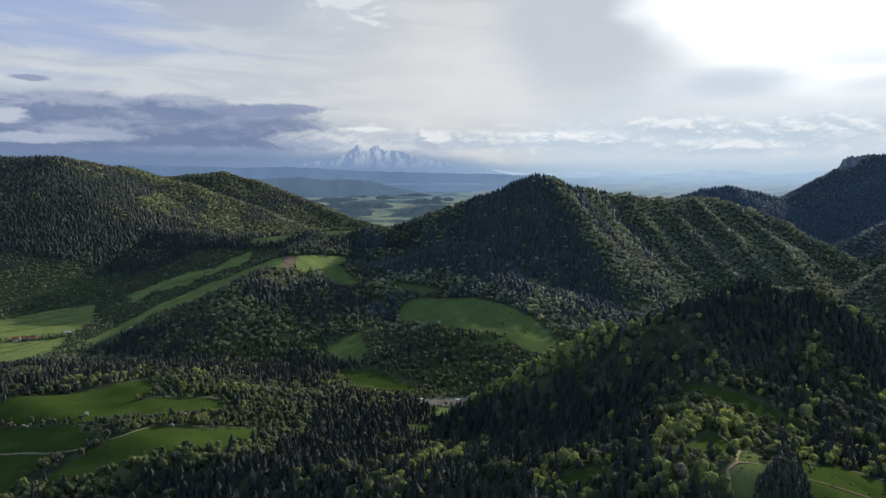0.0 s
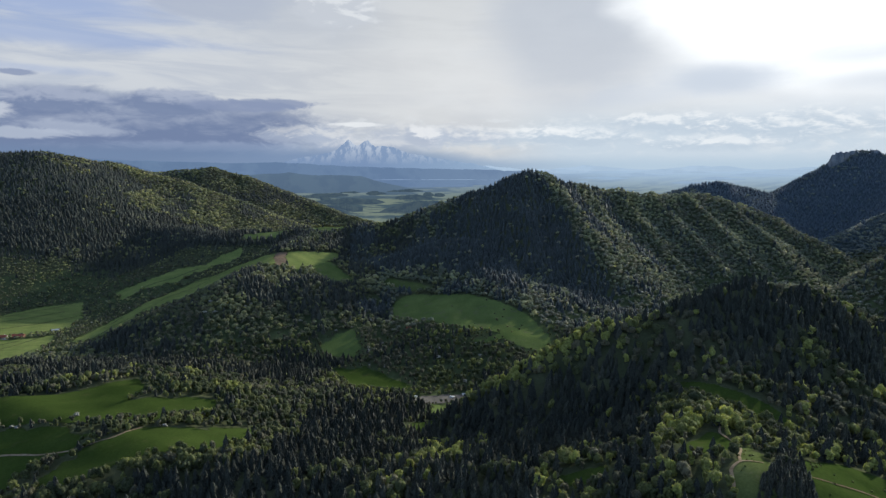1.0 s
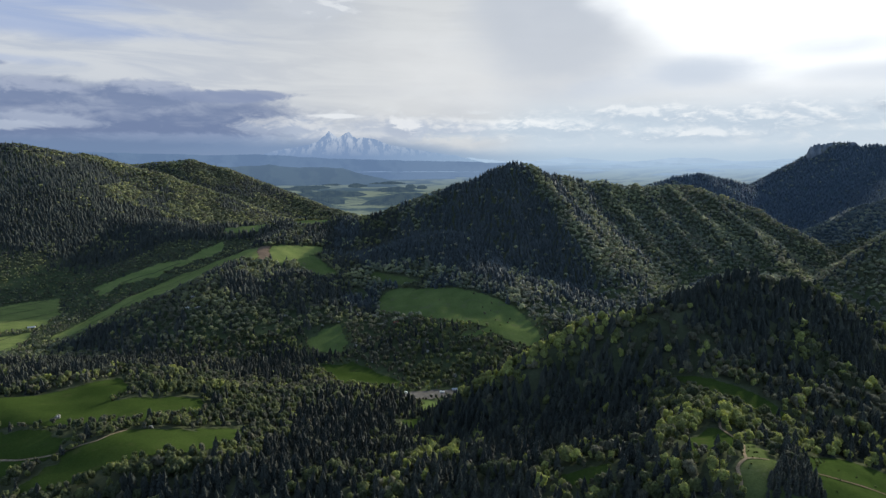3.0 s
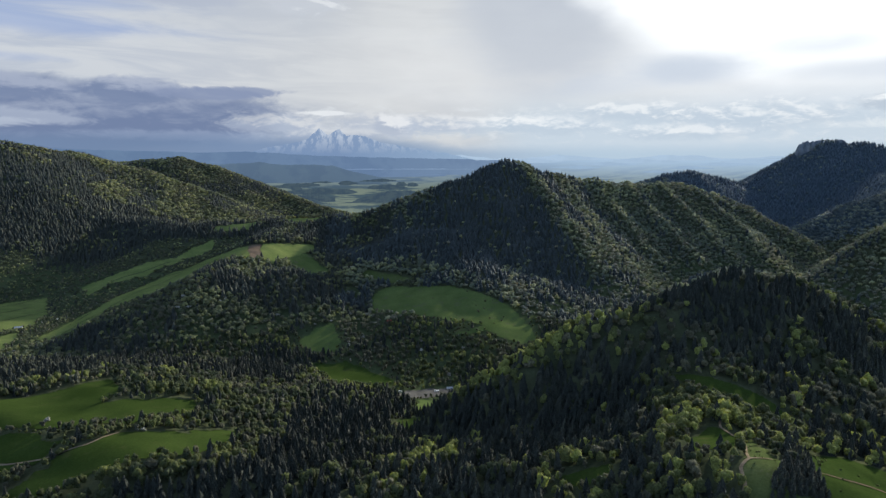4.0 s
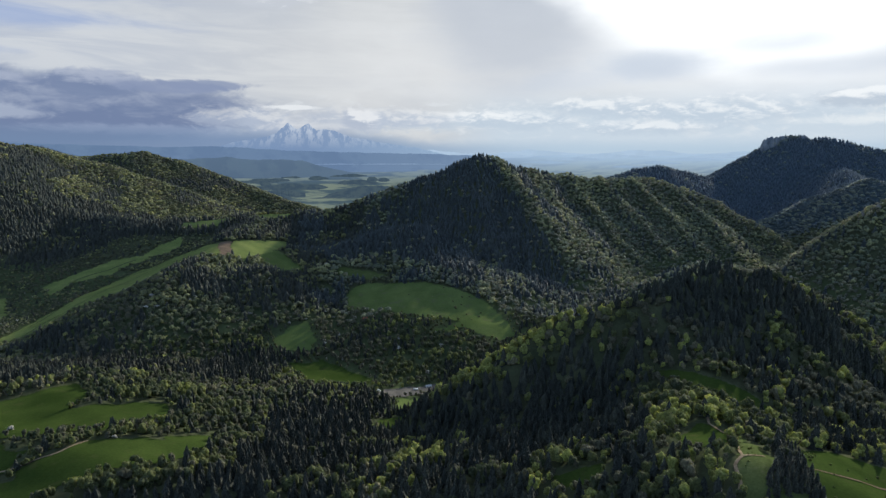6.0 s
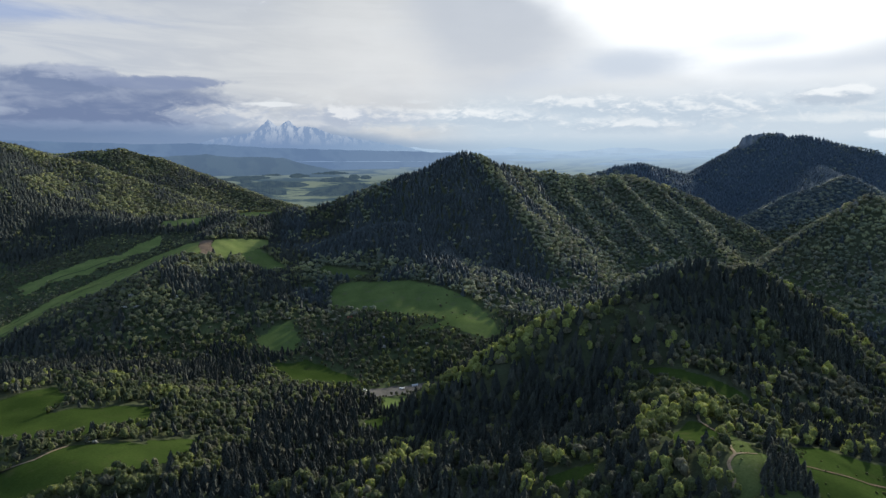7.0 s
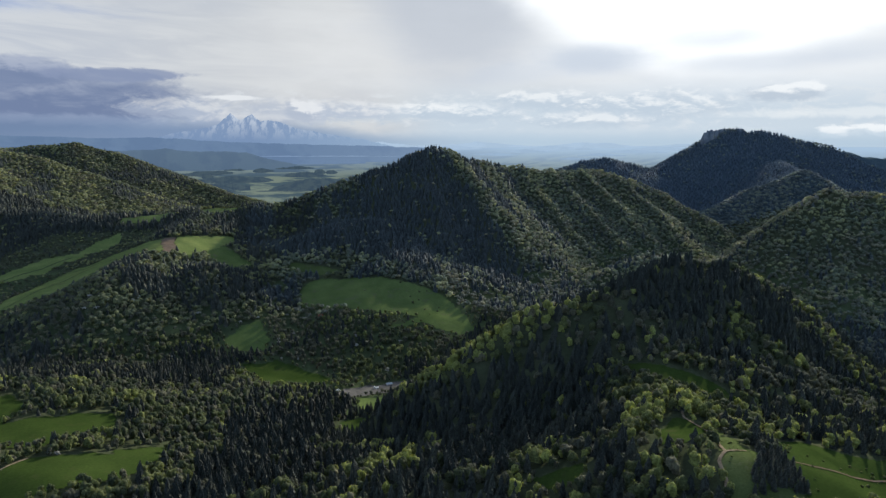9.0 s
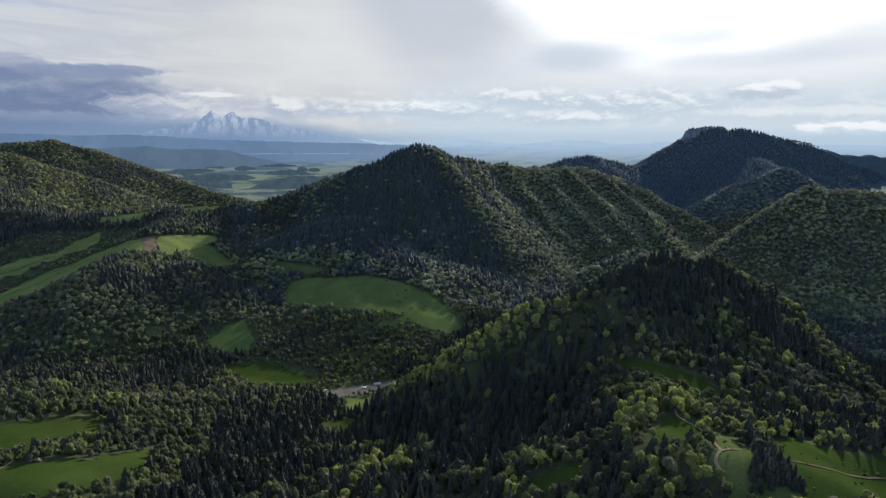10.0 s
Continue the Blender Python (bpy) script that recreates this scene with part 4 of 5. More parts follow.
NEAR_TREES = []  # the stretch of slope beside the clearings, tree by tree
for level, gap, tx, ty, tz in spread:
    n = len(tx)
    fir = rng.uniform(size=n) < fir_share(tx, ty)
    dull = (~fir) & (rng.uniform(size=n) < np.clip(0.36 + 0.5 * noise2(tx, ty, 90, 51) + 0.25 * (tz < 75) * (level > 0) - 0.24 * (level == 0) - 0.5 * (near_line(tx, ty, crest_of("near_hill")[:6]) < 40), 0.05, 0.85))
    white = (~fir) & (rng.uniform(size=n) < 0.012) & (tz < 110) & (level > 0) & (level < 3)
    tint = np.clip(0.44 + 0.45 * noise2(tx, ty, 42, 52) + rng.normal(0, 0.30, n), 0, 1) ** (1.7 if level == 0 else 2.2) * (1.3 if level < 2 else 1.05)
    edge = np.exp(-(near_line(tx, ty, crest_of("near_hill")[:6]) / 30) ** 2)
    # valley trees get a darker tint in place of a cloud's shadow
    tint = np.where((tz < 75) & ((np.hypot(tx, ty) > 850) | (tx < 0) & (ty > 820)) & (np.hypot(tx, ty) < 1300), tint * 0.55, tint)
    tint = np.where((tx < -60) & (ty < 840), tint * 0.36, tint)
    # brighter leaf tint paints in the backlit near crest and the sunlit left spur
    tint = np.clip(tint + 0.45 * edge + 0.55 * np.exp(-(near_line(tx, ty, crest_of("left_hill_spur")) / 70) ** 2) + (0.3 * noise2(tx, ty, 240, 57) if level > 1 else 0), 0, 1)
    if level == 0:
        own = np.flatnonzero((ty < 470) & (tx > 40) & (tx < 330) & (np.hypot(tx, ty) > 345))[:300]
        NEAR_TREES = [(tx[k], ty[k], tz[k], "fir" if fir[k] else "dull" if dull[k] else "leaf", tint[k]) for k in own]
        rest = np.setdiff1d(np.arange(n), own)
        tx, ty, tz, fir, dull, white, tint = (q[rest] for q in (tx, ty, tz, fir, dull, white, tint))
    for place, zone in ZONES:
        z_ok = zone(tx, ty)
        for tree, mat, mask, crowns, tall, wide in (
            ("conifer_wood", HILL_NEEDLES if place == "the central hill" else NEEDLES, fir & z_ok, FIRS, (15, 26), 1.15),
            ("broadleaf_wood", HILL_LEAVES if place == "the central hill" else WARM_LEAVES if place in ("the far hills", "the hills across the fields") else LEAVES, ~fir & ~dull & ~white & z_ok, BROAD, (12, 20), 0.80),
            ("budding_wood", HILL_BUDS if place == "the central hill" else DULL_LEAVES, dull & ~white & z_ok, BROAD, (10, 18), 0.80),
            ("blossoming_trees", BLOSSOM, white & z_ok, BROAD, (7, 11), 1.2),
        ):
            m = np.flatnonzero(mask)
            h = rng.uniform(*tall, len(m)) * (0.98 if level == 0 else 1.0)
            h = h * np.where((tx[m] < -745 + 1.1 * (ty[m] - 1338)) & (tx[m] < -450) & (ty[m] > 1250) & (ty[m] < 1950) & (tz[m] < 150), 0.62, np.where((tz[m] < 60) & (level > 0), 0.9, 1.0))
            rim = np.full(len(m), 1e9)
            if level < 2:
                for outline in OPEN:
                    rim = np.minimum(rim, near_line(tx[m], ty[m], outline + outline[:1]))
            h = h * np.where(rim < 9, 0.6, np.where(rim < 18, 0.8, 1.0))
            w = h * wide * rng.uniform(0.75, 1.25, len(m)) * (1.0 if level < 2 else 1.25 if tree == "conifer_wood" else 1.55)
            text = {"conifer_wood": "dark green spruce and fir forest on ", "broadleaf_wood": "fresh yellow-green broadleaf woodland on ",
                    "budding_wood": "brownish broadleaf trees coming into leaf on ", "blossoming_trees": "scattered white blossoming trees on "}[tree]
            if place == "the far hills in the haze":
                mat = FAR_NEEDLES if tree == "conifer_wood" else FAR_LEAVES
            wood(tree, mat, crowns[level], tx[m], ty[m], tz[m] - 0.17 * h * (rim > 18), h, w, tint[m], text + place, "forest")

# ---------------------------------------------------------------- the snowy range on the horizon
def far_range():
    turn = np.radians(np.linspace(-17, 9, 520))
    az = np.degrees(turn)
    top = np.interp(az, [-17, -12.5, -9.6, -8.7, -7.75, -7.0, -6.0, -5.3, -4.7, -3.6, -2.3, 0.3, 3.4, 9],
                    [-1.0, 0.7, 1.2, 1.5, 2.44, 1.86, 2.38, 1.76, 1.9, 1.72, 1.2, 0.75, 0.3, -1.0])
    top = top + 0.03 * noise2(az * 100, az * 0, 47, 61) + 0.03 * noise2(az * 100, az * 0, 17, 62)
    rows = []
    for k in range(15):
        u = k / 14
        d = 4560 + 340 * u
        s, q = az * 85, 340 * u
        lift = u ** 1.1 + 0.5 * (1 - u) * u * (noise2(s + 0.5 * q, q, 70, 63) + 0.5 * noise2(s - 0.5 * q, q, 30, 64))
        e = np.radians(-1.2 + (top + 1.2) * lift)
        rows.append(np.stack([d * np.sin(turn), d * np.cos(turn), 391 + d * np.tan(e)], 1))
    n = len(turn)
    i, j = np.meshgrid(np.arange(14), np.arange(n - 1), indexing="ij")
    f = np.stack([i * n + j, i * n + j + 1, (i + 1) * n + j + 1, (i + 1) * n + j], -1).reshape(-1, 4)
    me = mesh_from("backdrop", np.concatenate(rows), f, smooth=False)
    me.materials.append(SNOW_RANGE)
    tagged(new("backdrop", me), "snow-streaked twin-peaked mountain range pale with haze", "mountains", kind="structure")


far_range()


def far_ridge(points, d, label, seed, mat=FAR_RIDGE):
    """A wooded ridge near the horizon: a rounded bank with an uneven crest. points: degrees of bearing and of height."""
    az = np.linspace(points[0][0], points[-1][0], 260)
    top = np.interp(az, *zip(*points)) + 0.035 * noise2(az * 75, az * 0, 60, seed) + 0.02 * noise2(az * 75, az * 0, 9, seed + 1)
    rows = [np.stack([(d + 14 * k) * np.sin(np.radians(az)), (d + 14 * k) * np.cos(np.radians(az)),
                      391 + (d + 14 * k) * np.tan(np.radians(-4.2 + (top + 4.2) * math.sin(math.pi / 2 * k / 9)))], 1) for k in range(10)]
    n = len(az)
    i, j = np.meshgrid(np.arange(9), np.arange(n - 1), indexing="ij")
    f = np.stack([i * n + j, i * n + j + 1, (i + 1) * n + j + 1, (i + 1) * n + j], -1).reshape(-1, 4)
    me = mesh_from("backdrop", np.concatenate(rows), f, smooth=True)
    me.materials.append(mat)
    tagged(new("backdrop", me), label, "ridge", kind="structure")


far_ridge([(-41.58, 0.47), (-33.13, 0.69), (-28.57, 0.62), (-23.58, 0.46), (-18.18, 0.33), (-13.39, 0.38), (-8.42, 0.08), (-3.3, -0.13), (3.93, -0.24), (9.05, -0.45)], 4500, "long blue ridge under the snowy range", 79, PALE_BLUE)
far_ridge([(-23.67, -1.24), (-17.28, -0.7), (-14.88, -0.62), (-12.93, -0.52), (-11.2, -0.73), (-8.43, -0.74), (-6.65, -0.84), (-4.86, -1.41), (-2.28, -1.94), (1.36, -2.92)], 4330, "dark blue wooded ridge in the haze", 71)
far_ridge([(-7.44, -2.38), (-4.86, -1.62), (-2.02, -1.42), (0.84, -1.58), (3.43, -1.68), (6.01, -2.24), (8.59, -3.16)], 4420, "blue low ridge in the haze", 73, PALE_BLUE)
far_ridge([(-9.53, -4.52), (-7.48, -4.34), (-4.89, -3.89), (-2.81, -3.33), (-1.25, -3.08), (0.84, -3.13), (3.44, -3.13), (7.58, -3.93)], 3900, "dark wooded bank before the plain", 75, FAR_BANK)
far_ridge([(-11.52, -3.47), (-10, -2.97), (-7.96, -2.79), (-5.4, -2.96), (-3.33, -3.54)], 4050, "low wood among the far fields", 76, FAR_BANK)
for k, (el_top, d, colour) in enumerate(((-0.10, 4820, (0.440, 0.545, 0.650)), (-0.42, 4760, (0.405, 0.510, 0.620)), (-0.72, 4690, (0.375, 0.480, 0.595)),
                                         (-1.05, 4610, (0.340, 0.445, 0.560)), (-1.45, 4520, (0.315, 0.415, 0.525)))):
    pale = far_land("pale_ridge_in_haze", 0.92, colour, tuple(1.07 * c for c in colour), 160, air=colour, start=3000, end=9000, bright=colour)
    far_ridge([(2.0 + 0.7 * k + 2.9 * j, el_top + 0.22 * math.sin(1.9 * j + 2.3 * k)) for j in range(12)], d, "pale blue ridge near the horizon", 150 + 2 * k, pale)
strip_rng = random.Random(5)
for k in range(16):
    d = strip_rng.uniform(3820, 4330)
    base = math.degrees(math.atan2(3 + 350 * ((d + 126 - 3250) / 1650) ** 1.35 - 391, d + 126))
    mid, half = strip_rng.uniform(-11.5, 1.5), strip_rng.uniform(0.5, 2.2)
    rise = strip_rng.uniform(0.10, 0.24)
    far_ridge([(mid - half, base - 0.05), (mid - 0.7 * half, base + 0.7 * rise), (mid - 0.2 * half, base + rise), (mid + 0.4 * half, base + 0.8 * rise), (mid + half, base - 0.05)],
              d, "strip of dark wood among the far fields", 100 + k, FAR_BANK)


# ---------------------------------------------------------------- single trees of the nearest slope
def trunk_mesh(height_m, radius, limbs, seed):
    """A tapered, slightly bent trunk with limbs reaching into the crown."""
    r = random.Random(seed)
    bm = bmesh.new()

    def tube(points, radii, sides):
        loops = []
        for (x, y, z), rad in zip(points, radii):
            loops.append([bm.verts.new((x + rad * math.cos(2 * math.pi * k / sides), y + rad * math.sin(2 * math.pi * k / sides), z)) for k in range(sides)])
        for a, b in zip(loops[:-1], loops[1:]):
            for k in range(sides):
                bm.faces.new((a[k], a[(k + 1) % sides], b[(k + 1) % sides], b[k]))
        bm.faces.new(loops[-1])

    bend = (r.uniform(-0.03, 0.03), r.uniform(-0.03, 0.03))
    line = [(bend[0] * s * height_m, bend[1] * s * height_m, s * height_m - 0.6) for s in (0, 0.25, 0.5, 0.75, 1)]
    tube(line, [radius * f for f in (1.25, 0.95, 0.75, 0.5, 0.15)], 7)
    for k in range(limbs):
        s = 0.35 + 0.5 * k / max(1, limbs)
        a, reach = 2.4 * k + r.uniform(0, 1), height_m * r.uniform(0.16, 0.26)
        x, y, z = bend[0] * s * height_m, bend[1] * s * height_m, s * height_m - 0.6
        tube([(x, y, z), (x + 0.5 * reach * math.cos(a), y + 0.5 * reach * math.sin(a), z + 0.35 * reach),
              (x + reach * math.cos(a), y + reach * math.sin(a), z + 0.9 * reach)], [radius * 0.4, radius * 0.28, radius * 0.08], 5)
    return bm


def crown_mesh(name, arrays, tall, wide, mat, tint):
    v, f = arrays
    me = mesh_from(name, v * (wide, wide, tall), f, np.full(len(v), tint), smooth=True)
    me.materials.append(mat)
    return me


def single_tree(name, arrays, tall, wide, mat, tint, label, limbs, seed):
    root = tagged(new(name), label, "tree", "trees of the near slope")
    part("trunk", trunk_mesh(tall * 0.86, tall * 0.017, limbs, seed), BARK, root)
    crown = new("crown", crown_mesh("crown", arrays, tall, wide, mat, tint))
    crown.parent = root
    return root


PATTERNS = {"fir": [], "leaf": [], "dull": []}
for k in range(5):
    PATTERNS["fir"].append(single_tree("spruce_tree", fir_crown(12, 7, 90), 17.5, 15.0, NEEDLES, 0.15 + 0.17 * k,
                                       "dark green spruce with drooping branches on the slope", 0, k))
    PATTERNS["leaf"].append(single_tree("broadleaf_tree", broad_crown(9, 260, 0.026, 0.16, -0.6, True), 14.0, 11.0, LEAVES, (0.05 + 0.23 * k) ** 1.4,
                                        "broadleaf tree in fresh yellow-green spring leaf", 6, 20 + k))
for k in range(4):
    PATTERNS["dull"].append(single_tree("budding_tree", broad_crown(8, 260, 0.026, 0.17, -0.6, True), 13.0, 10.2, DULL_LEAVES, 0.2 + 0.2 * k,
                                        "broadleaf tree with thin brownish opening leaves", 6, 40 + k))
# a dense stand of young planted spruces beside the track
STAND = [(272, 479), (272, 454), (254, 414), (237, 370), (196, 373), (209, 388), (226, 404)]
for x, y in np.stack(np.meshgrid(np.linspace(190, 280, 21), np.linspace(362, 482, 27)), -1).reshape(-1, 2) + rng.normal(0, 1.1, (21 * 27, 2)):
    if inside(np.array([x]), np.array([y]), STAND)[0]:
        NEAR_TREES.append((float(x), float(y), float(height(x, y)), "fir", rng.uniform()))
used = set()
for x, y, z, kind, tint in NEAR_TREES:
    some = PATTERNS[kind]
    k = min(len(some) - 1, int(tint * len(some)))
    size = rng.uniform(0.78, 1.22) * (0.50 if inside(np.array([x]), np.array([y]), STAND)[0] else 1.0)
    m = pose(x, y, z - 0.3, 0, 0, rng.uniform(0, 360))
    if (kind, k) in used:
        ob = copy_thing(some[k], m)
    else:
        ob = some[k]
        ob.matrix_basis = m
        used.add((kind, k))
    girth = 1.35 if size < 0.62 else 1.0
    ob.scale = (girth * size * rng.uniform(0.9, 1.1), girth * size * rng.uniform(0.9, 1.1), size)


# ---------------------------------------------------------------- bushes, sheds and vehicles
RED_ROOF = plain("red_roof_tiles", (0.24, 0.075, 0.05), 0.8, 0, 0.8, 0.4)
GREY_ROOF = plain("grey_sheet_roof", (0.42, 0.43, 0.44), 0.5, 0.3, 1.2, 0.3)
PLASTER = plain("pale_plaster", (0.62, 0.59, 0.52), 0.9, 0, 1.0, 0.25)
TIMBER = plain("brown_timber", (0.16, 0.095, 0.055), 0.8, 0, 0.5, 0.5)
GLASS = plain("dark_window_glass", (0.03, 0.035, 0.04), 0.15, 0, 1.0, 0.1)
YELLOW = plain("yellow_machine_paint", (0.55, 0.36, 0.05), 0.5, 0, 0.5, 0.25)
WHITE = plain("white_vehicle_paint", (0.75, 0.75, 0.73), 0.4, 0, 0.5, 0.15)
RUBBER = plain("black_rubber", (0.02, 0.02, 0.02), 0.9, 0, 0.3, 0.2)


def box(bm, x0, y0, z0, x1, y1, z1):
    m = Matrix.Translation(((x0 + x1) / 2, (y0 + y1) / 2, (z0 + z1) / 2)) @ Matrix.Diagonal((x1 - x0, y1 - y0, z1 - z0, 1))
    bmesh.ops.create_cube(bm, size=1, matrix=m)


def house(name, x, y, turn, long, wide, eaves, rise, wall, roof, label, windows=4, chimney=True):
    """A gabled building: walls, an overhanging roof, windows, a door and a chimney."""
    root = tagged(new(name), label, "building", "farm buildings")
    root.matrix_basis = pose(x, y, float(height(x, y)) - 0.2, 0, 0, turn)
    bm = bmesh.new()
    outline = [(-wide / 2, -1.2), (wide / 2, -1.2), (wide / 2, eaves), (0, eaves + rise - 0.15), (-wide / 2, eaves)]
    ends = [[bm.verts.new((e * long / 2, yy, zz)) for yy, zz in outline] for e in (-1, 1)]
    bm.faces.new(ends[0]), bm.faces.new(ends[1][::-1])
    for k in range(5):
        bm.faces.new((ends[0][k], ends[1][k], ends[1][(k + 1) % 5], ends[0][(k + 1) % 5]))
    bmesh.ops.recalc_face_normals(bm, faces=bm.faces)
    part("wall", bm, wall, root)
    bm = bmesh.new()
    over, thick = 0.6, 0.25
    run = wide / 2 + over
    drop = over * rise / (wide / 2)
    lower = [(-run, eaves - drop), (0, eaves + rise), (run, eaves - drop)]
    loops = [[bm.verts.new((e * (long / 2 + over), yy, zz + up)) for up in (0, thick) for yy, zz in lower] for e in (-1, 1)]
    for a, b in ((0, 1), (1, 2), (4, 3), (5, 4), (3, 0), (2, 5)):
        bm.faces.new((loops[0][a], loops[0][b], loops[1][b], loops[1][a]))
    for loop in loops:
        bm.faces.new((loop[0], loop[1], loop[4], loop[3])), bm.faces.new((loop[1], loop[2], loop[5], loop[4]))
    bmesh.ops.recalc_face_normals(bm, faces=bm.faces)
    top = part("roof", bm, roof, root)
    if chimney:
        bm = bmesh.new()
        box(bm, long * 0.2 - 0.4, 0.5, eaves, long * 0.2 + 0.4, 1.3, eaves + rise + 1.0)
        part("chimney", bm, PLASTER, top)
    for side in (-1, 1):
        for k in range(windows):
            bm = bmesh.new()
            cx = (k + 0.5) / windows * long - long / 2
            box(bm, cx - 0.6, side * wide / 2 - 0.05, 1.0, cx + 0.6, side * wide / 2 + 0.05, 2.3)
            part("window", bm, GLASS, root)
    bm = bmesh.new()
    box(bm, -long / 2 - 0.06, -0.6, 0.0, -long / 2 + 0.05, 0.6, 2.1)
    part("door", bm, TIMBER, root)
    return root


house("farmhouse", -982, 1392, 8, 16, 9, 4.5, 4.5, PLASTER, RED_ROOF, "farmhouse with pale walls and a red gabled roof")
house("long_barn", -956, 1404, 5, 26, 9, 3.6, 4.0, TIMBER, RED_ROOF, "long brown timber barn with a reddish roof", 5, False)
house("farm_shed", -905, 1459, 20, 15, 7, 3.5, 2.0, PLASTER, GREY_ROOF, "pale farm shed with a light grey sheet roof", 3, False)
house("cabin", -60, 1302, 15, 9, 6, 2.8, 2.8, TIMBER, RED_ROOF, "small wooden cabin beside the meadow", 2)
house("river_shed", 46, 1018, 10, 9, 5, 2.8, 1.4, PLASTER, GREY_ROOF, "low white shed on the gravel bar", 2, False)


def vehicle(name, x, y, turn, long, wide, high, paint, label, cab):
    """A parked machine or van: rounded body, cab with dark glass and four wheels."""
    root = tagged(new(name), label, "vehicle", "vehicles on the gravel bar")
    root.matrix_basis = pose(x, y, float(height(x, y)) + 0.75, 0, 0, turn)
    bm = bmesh.new()
    box(bm, -long / 2, -wide / 2, 0.45, long / 2, wide / 2, 0.45 + high * 0.55)
    bmesh.ops.bevel(bm, geom=bm.edges[:], offset=0.12, segments=2, affect="EDGES")
    part("body", bm, paint, root)
    bm = bmesh.new()
    box(bm, -long / 2 + 0.3, -wide / 2 + 0.12, 0.45 + high * 0.5, -long / 2 + 0.3 + long * cab, wide / 2 - 0.12, high + 0.3)
    bmesh.ops.bevel(bm, geom=bm.edges[:], offset=0.15, segments=2, affect="EDGES")
    cabin = part("cab", bm, paint, root)
    bm = bmesh.new()
    box(bm, -long / 2 + 0.5, -wide / 2 + 0.09, 0.5 + high * 0.62, -long / 2 + 0.1 + long * cab, wide / 2 - 0.09, high * 0.95 + 0.2)
    part("window", bm, GLASS, cabin)
    for sx in (-1, 1):
        for sy in (-1, 1):
            bm = bmesh.new()
            bmesh.ops.create_cone(bm, cap_ends=True, segments=14, radius1=0.45, radius2=0.45, depth=0.3,
                                  matrix=Matrix.Translation((sx * long * 0.33, sy * wide * 0.46, 0.45)) @ Matrix.Rotation(radians(90), 4, "X"))
            part("wheel", bm, RUBBER, root)


vehicle("digger", -46, 989, 20, 7.0, 2.6, 3.0, YELLOW, "yellow digger parked beside the gravel bar", 0.4)
vehicle("van", -36, 992, -10, 6.0, 2.2, 2.5, WHITE, "white van parked beside the gravel bar", 0.8)
vehicle("truck", 24, 1006, 15, 8.0, 2.5, 3.0, WHITE, "pale truck on the gravel bar", 0.3)


def bush(name, mat, tall, wide, tint, label, group):
    """A rounded bush of several leafy lobes on short stems."""
    root = tagged(new(name), label, "bush", group)
    v, f = broad_crown(7, 120, 0.03, 0.14)
    v = (v - (0, 0, 0.16)) * (wide, wide, tall * 1.15)
    crown = new("crown", mesh_from("crown", v, f, np.full(len(v), tint), smooth=True))
    crown.data.materials.append(mat)
    crown.parent = root
    part("stem", trunk_mesh(tall * 0.7, 0.09, 4, 70), BARK, root)
    return root


def plant_out(pattern, places, low, high_):
    """Copies of one bush at plan places."""
    for k, (x, y) in enumerate(places):
        m = pose(x, y, float(height(x, y)) + 0.1, 0, 0, 77.0 * k)
        ob = pattern if k == 0 else copy_thing(pattern, m)
        ob.matrix_basis = m
        s = rng.uniform(low, high_)
        ob.scale = (s * rng.uniform(0.85, 1.2), s * rng.uniform(0.85, 1.2), s)


def along(points, step, jitter):
    out = []
    for (ax, ay), (bx, by) in zip(points[:-1], points[1:]):
        k = max(1, int(math.hypot(bx - ax, by - ay) / step))
        out += [(ax + (bx - ax) * i / k + rng.normal(0, jitter), ay + (by - ay) * i / k + rng.normal(0, jitter)) for i in range(k)]
    return out


def strewn(count, outline):
    xs, ys = [p[0] for p in outline], [p[1] for p in outline]
    out = []
    while len(out) < count:
        x, y = rng.uniform(min(xs), max(xs)), rng.uniform(min(ys), max(ys))
        if inside(np.array([x]), np.array([y]), outline)[0]:
            out.append((x, y))
    return out


plant_out(bush("bush", LEAVES, 3.0, 4.2, 0.35, "low green bush on the open pasture", "bushes on the pastures"),
          strewn(46, [(270, 455), (330, 436), (380, 415), (385, 375), (240, 372), (255, 405)]) + strewn(10, [(220, 450), (235, 470), (222, 415), (200, 400)]), 0.35, 0.95)
plant_out(bush("bush", LEAVES, 4.5, 6.0, 0.3, "leafy green bush in a hedge between meadows", "hedge bushes"),
          along([(-357, 596), (-335, 618), (-318, 648), (-290, 660), (-262, 668)], 5, 2.2) + along([(-420, 655), (-385, 645), (-350, 652)], 6, 2)
          + along([(-381, 745), (-372, 775), (-350, 790)], 6, 2.5), 0.7, 1.3)
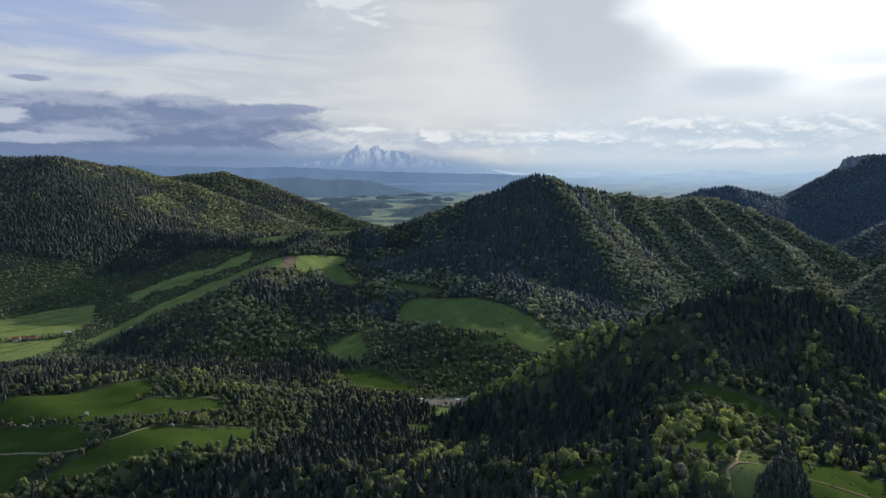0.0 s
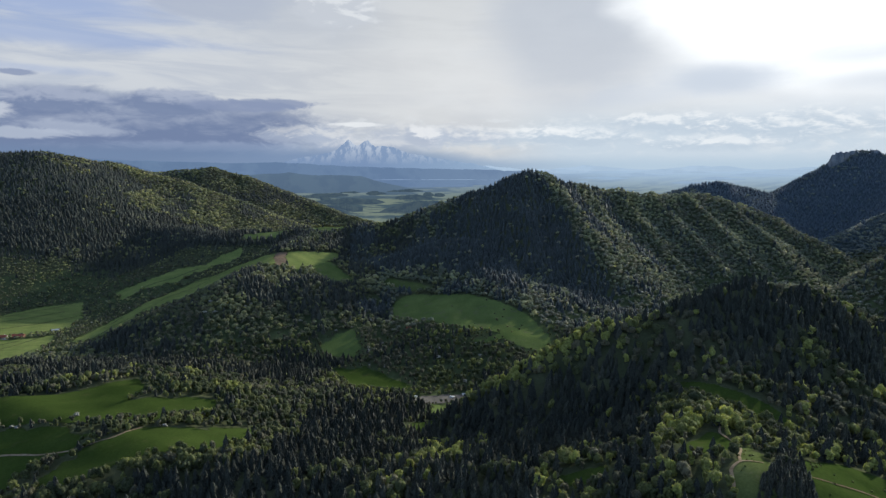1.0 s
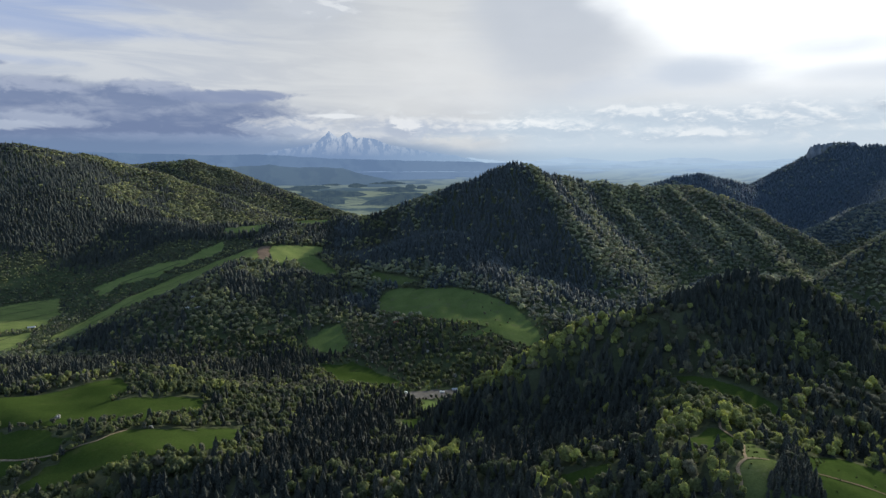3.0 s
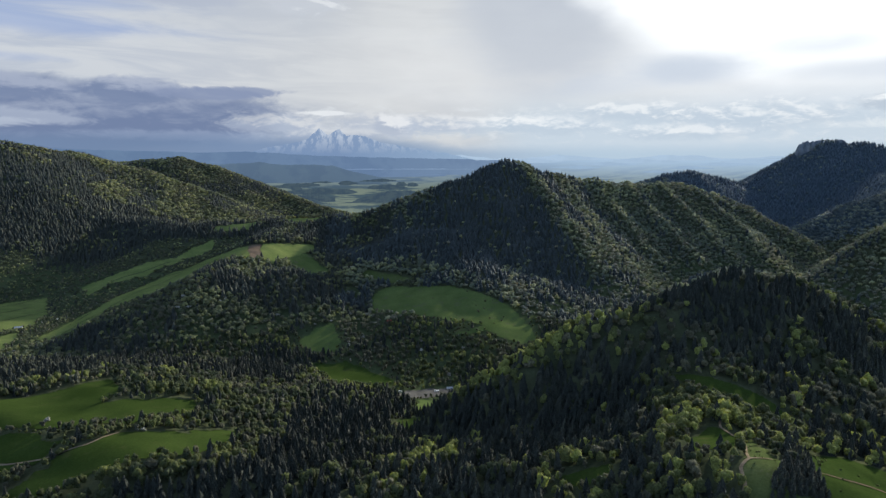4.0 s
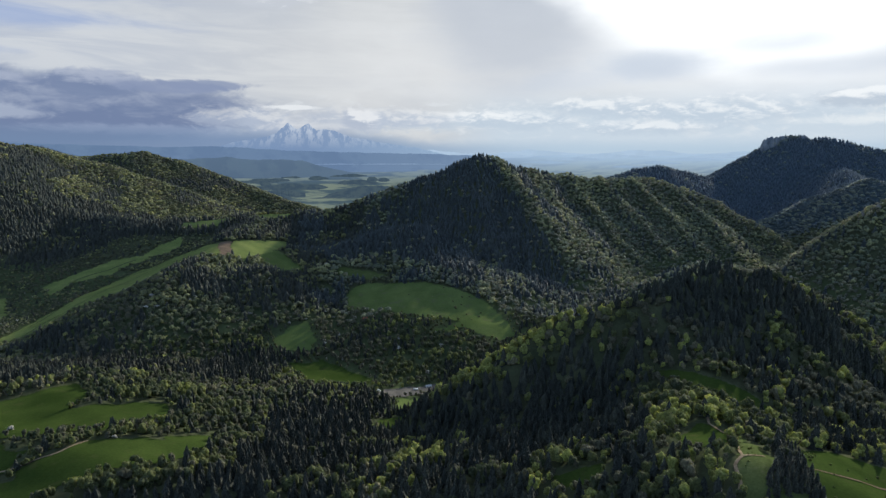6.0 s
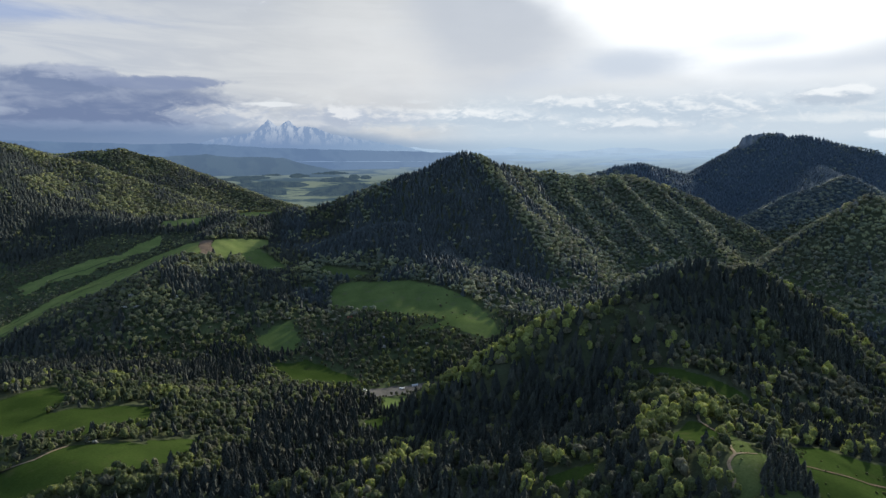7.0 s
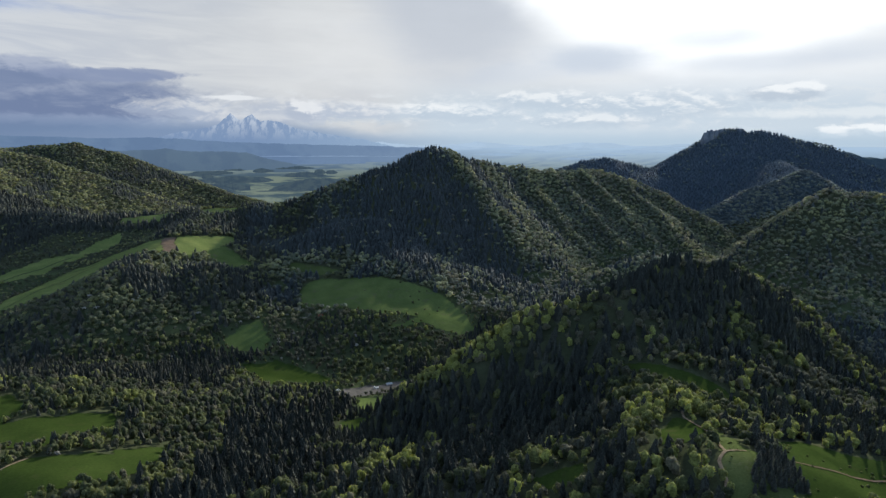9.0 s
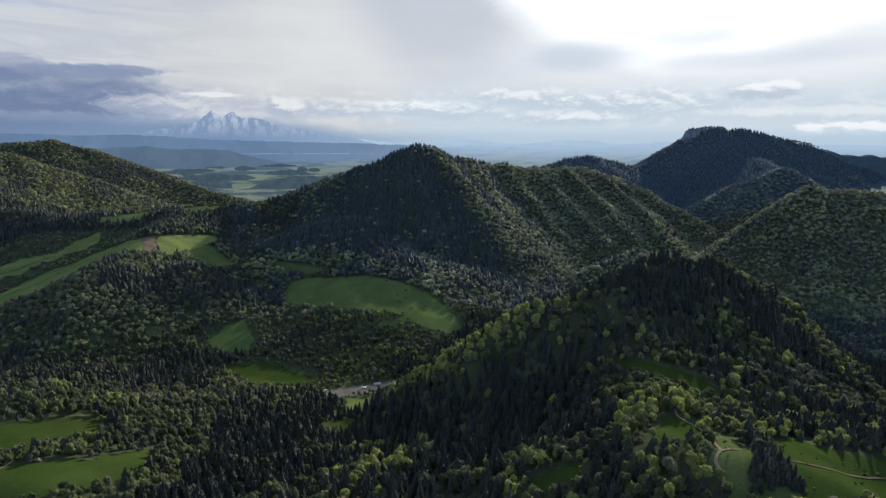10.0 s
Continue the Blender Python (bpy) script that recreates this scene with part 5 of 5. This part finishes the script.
plant_out(bush("blossoming_bush", BLOSSOM, 6.0, 8.5, 0.4, "rounded bush covered in white blossom", "blossoming bushes"),
          [(-405, 674), (-300, 645), (-292, 640), (-478, 676), (-470, 672), (-560, 715)], 0.7, 1.15)
plant_out(bush("bush", DULL_LEAVES, 4.0, 5.5, 0.5, "grey-green bush beside a strip field", "bushes along the fields"),
          along([(-790, 1520), (-705, 1698), (-640, 1745), (-575, 1778), (-500, 1760)], 12, 4) + along([(-980, 1415), (-900, 1470), (-850, 1380)], 11, 4)
          + along([(-90, 1335), (0, 1290), (66, 1255), (130, 1216)], 9, 4) + strewn(16, [(0, 1480), (173, 1375), (201, 1227), (60, 1270)]), 0.6, 1.4)


# ---------------------------------------------------------------- bare limestone
def crag(x, y, z, wide, tall, seed, mat):
    """A weathered block of pale rock with ledges and clefts."""
    r = np.random.default_rng(seed)
    bm = bmesh.new()
    bmesh.ops.create_icosphere(bm, subdivisions=3, radius=1)
    for v in bm.verts:
        p = v.co / (v.co.x ** 4 + v.co.y ** 4 + v.co.z ** 4) ** 0.25
        ledge = 0.16 * noise.noise((p * 2.2 + Vector((seed, 0, 0)))) + 0.10 * noise.noise(p * 5.0 + Vector((0, seed, 0)))
        flat = 0.9 if abs(p.z) < 0.55 else 0.78
        v.co = Vector((p.x * flat * (1 + ledge) * wide / 2, p.y * flat * (1 + ledge) * wide / 2.6, (round(p.z * 5) / 5 * 0.5 + p.z * 0.5) * (1 + ledge) * tall / 2))
    ob = part("crag", bm, mat, None)
    ob.matrix_basis = pose(x, y, z, 0, 0, r.uniform(-25, 25))
    return tagged(ob, "pale grey limestone crag breaking through the forest", "rock", "crags on the mountain")


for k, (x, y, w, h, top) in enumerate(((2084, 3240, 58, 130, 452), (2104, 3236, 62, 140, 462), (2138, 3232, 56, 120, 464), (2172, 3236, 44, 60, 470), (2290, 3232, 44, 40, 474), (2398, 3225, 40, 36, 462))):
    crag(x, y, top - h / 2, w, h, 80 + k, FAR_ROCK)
for k, (x, y, w, h) in enumerate(((1262, 1512, 12, 20), (1236, 1532, 9, 16), (560, 868, 7, 9), (600, 880, 8, 10))):
    crag(x, y, float(height(x, y)) + h * 0.2, w, h, 95 + k, ROCK)
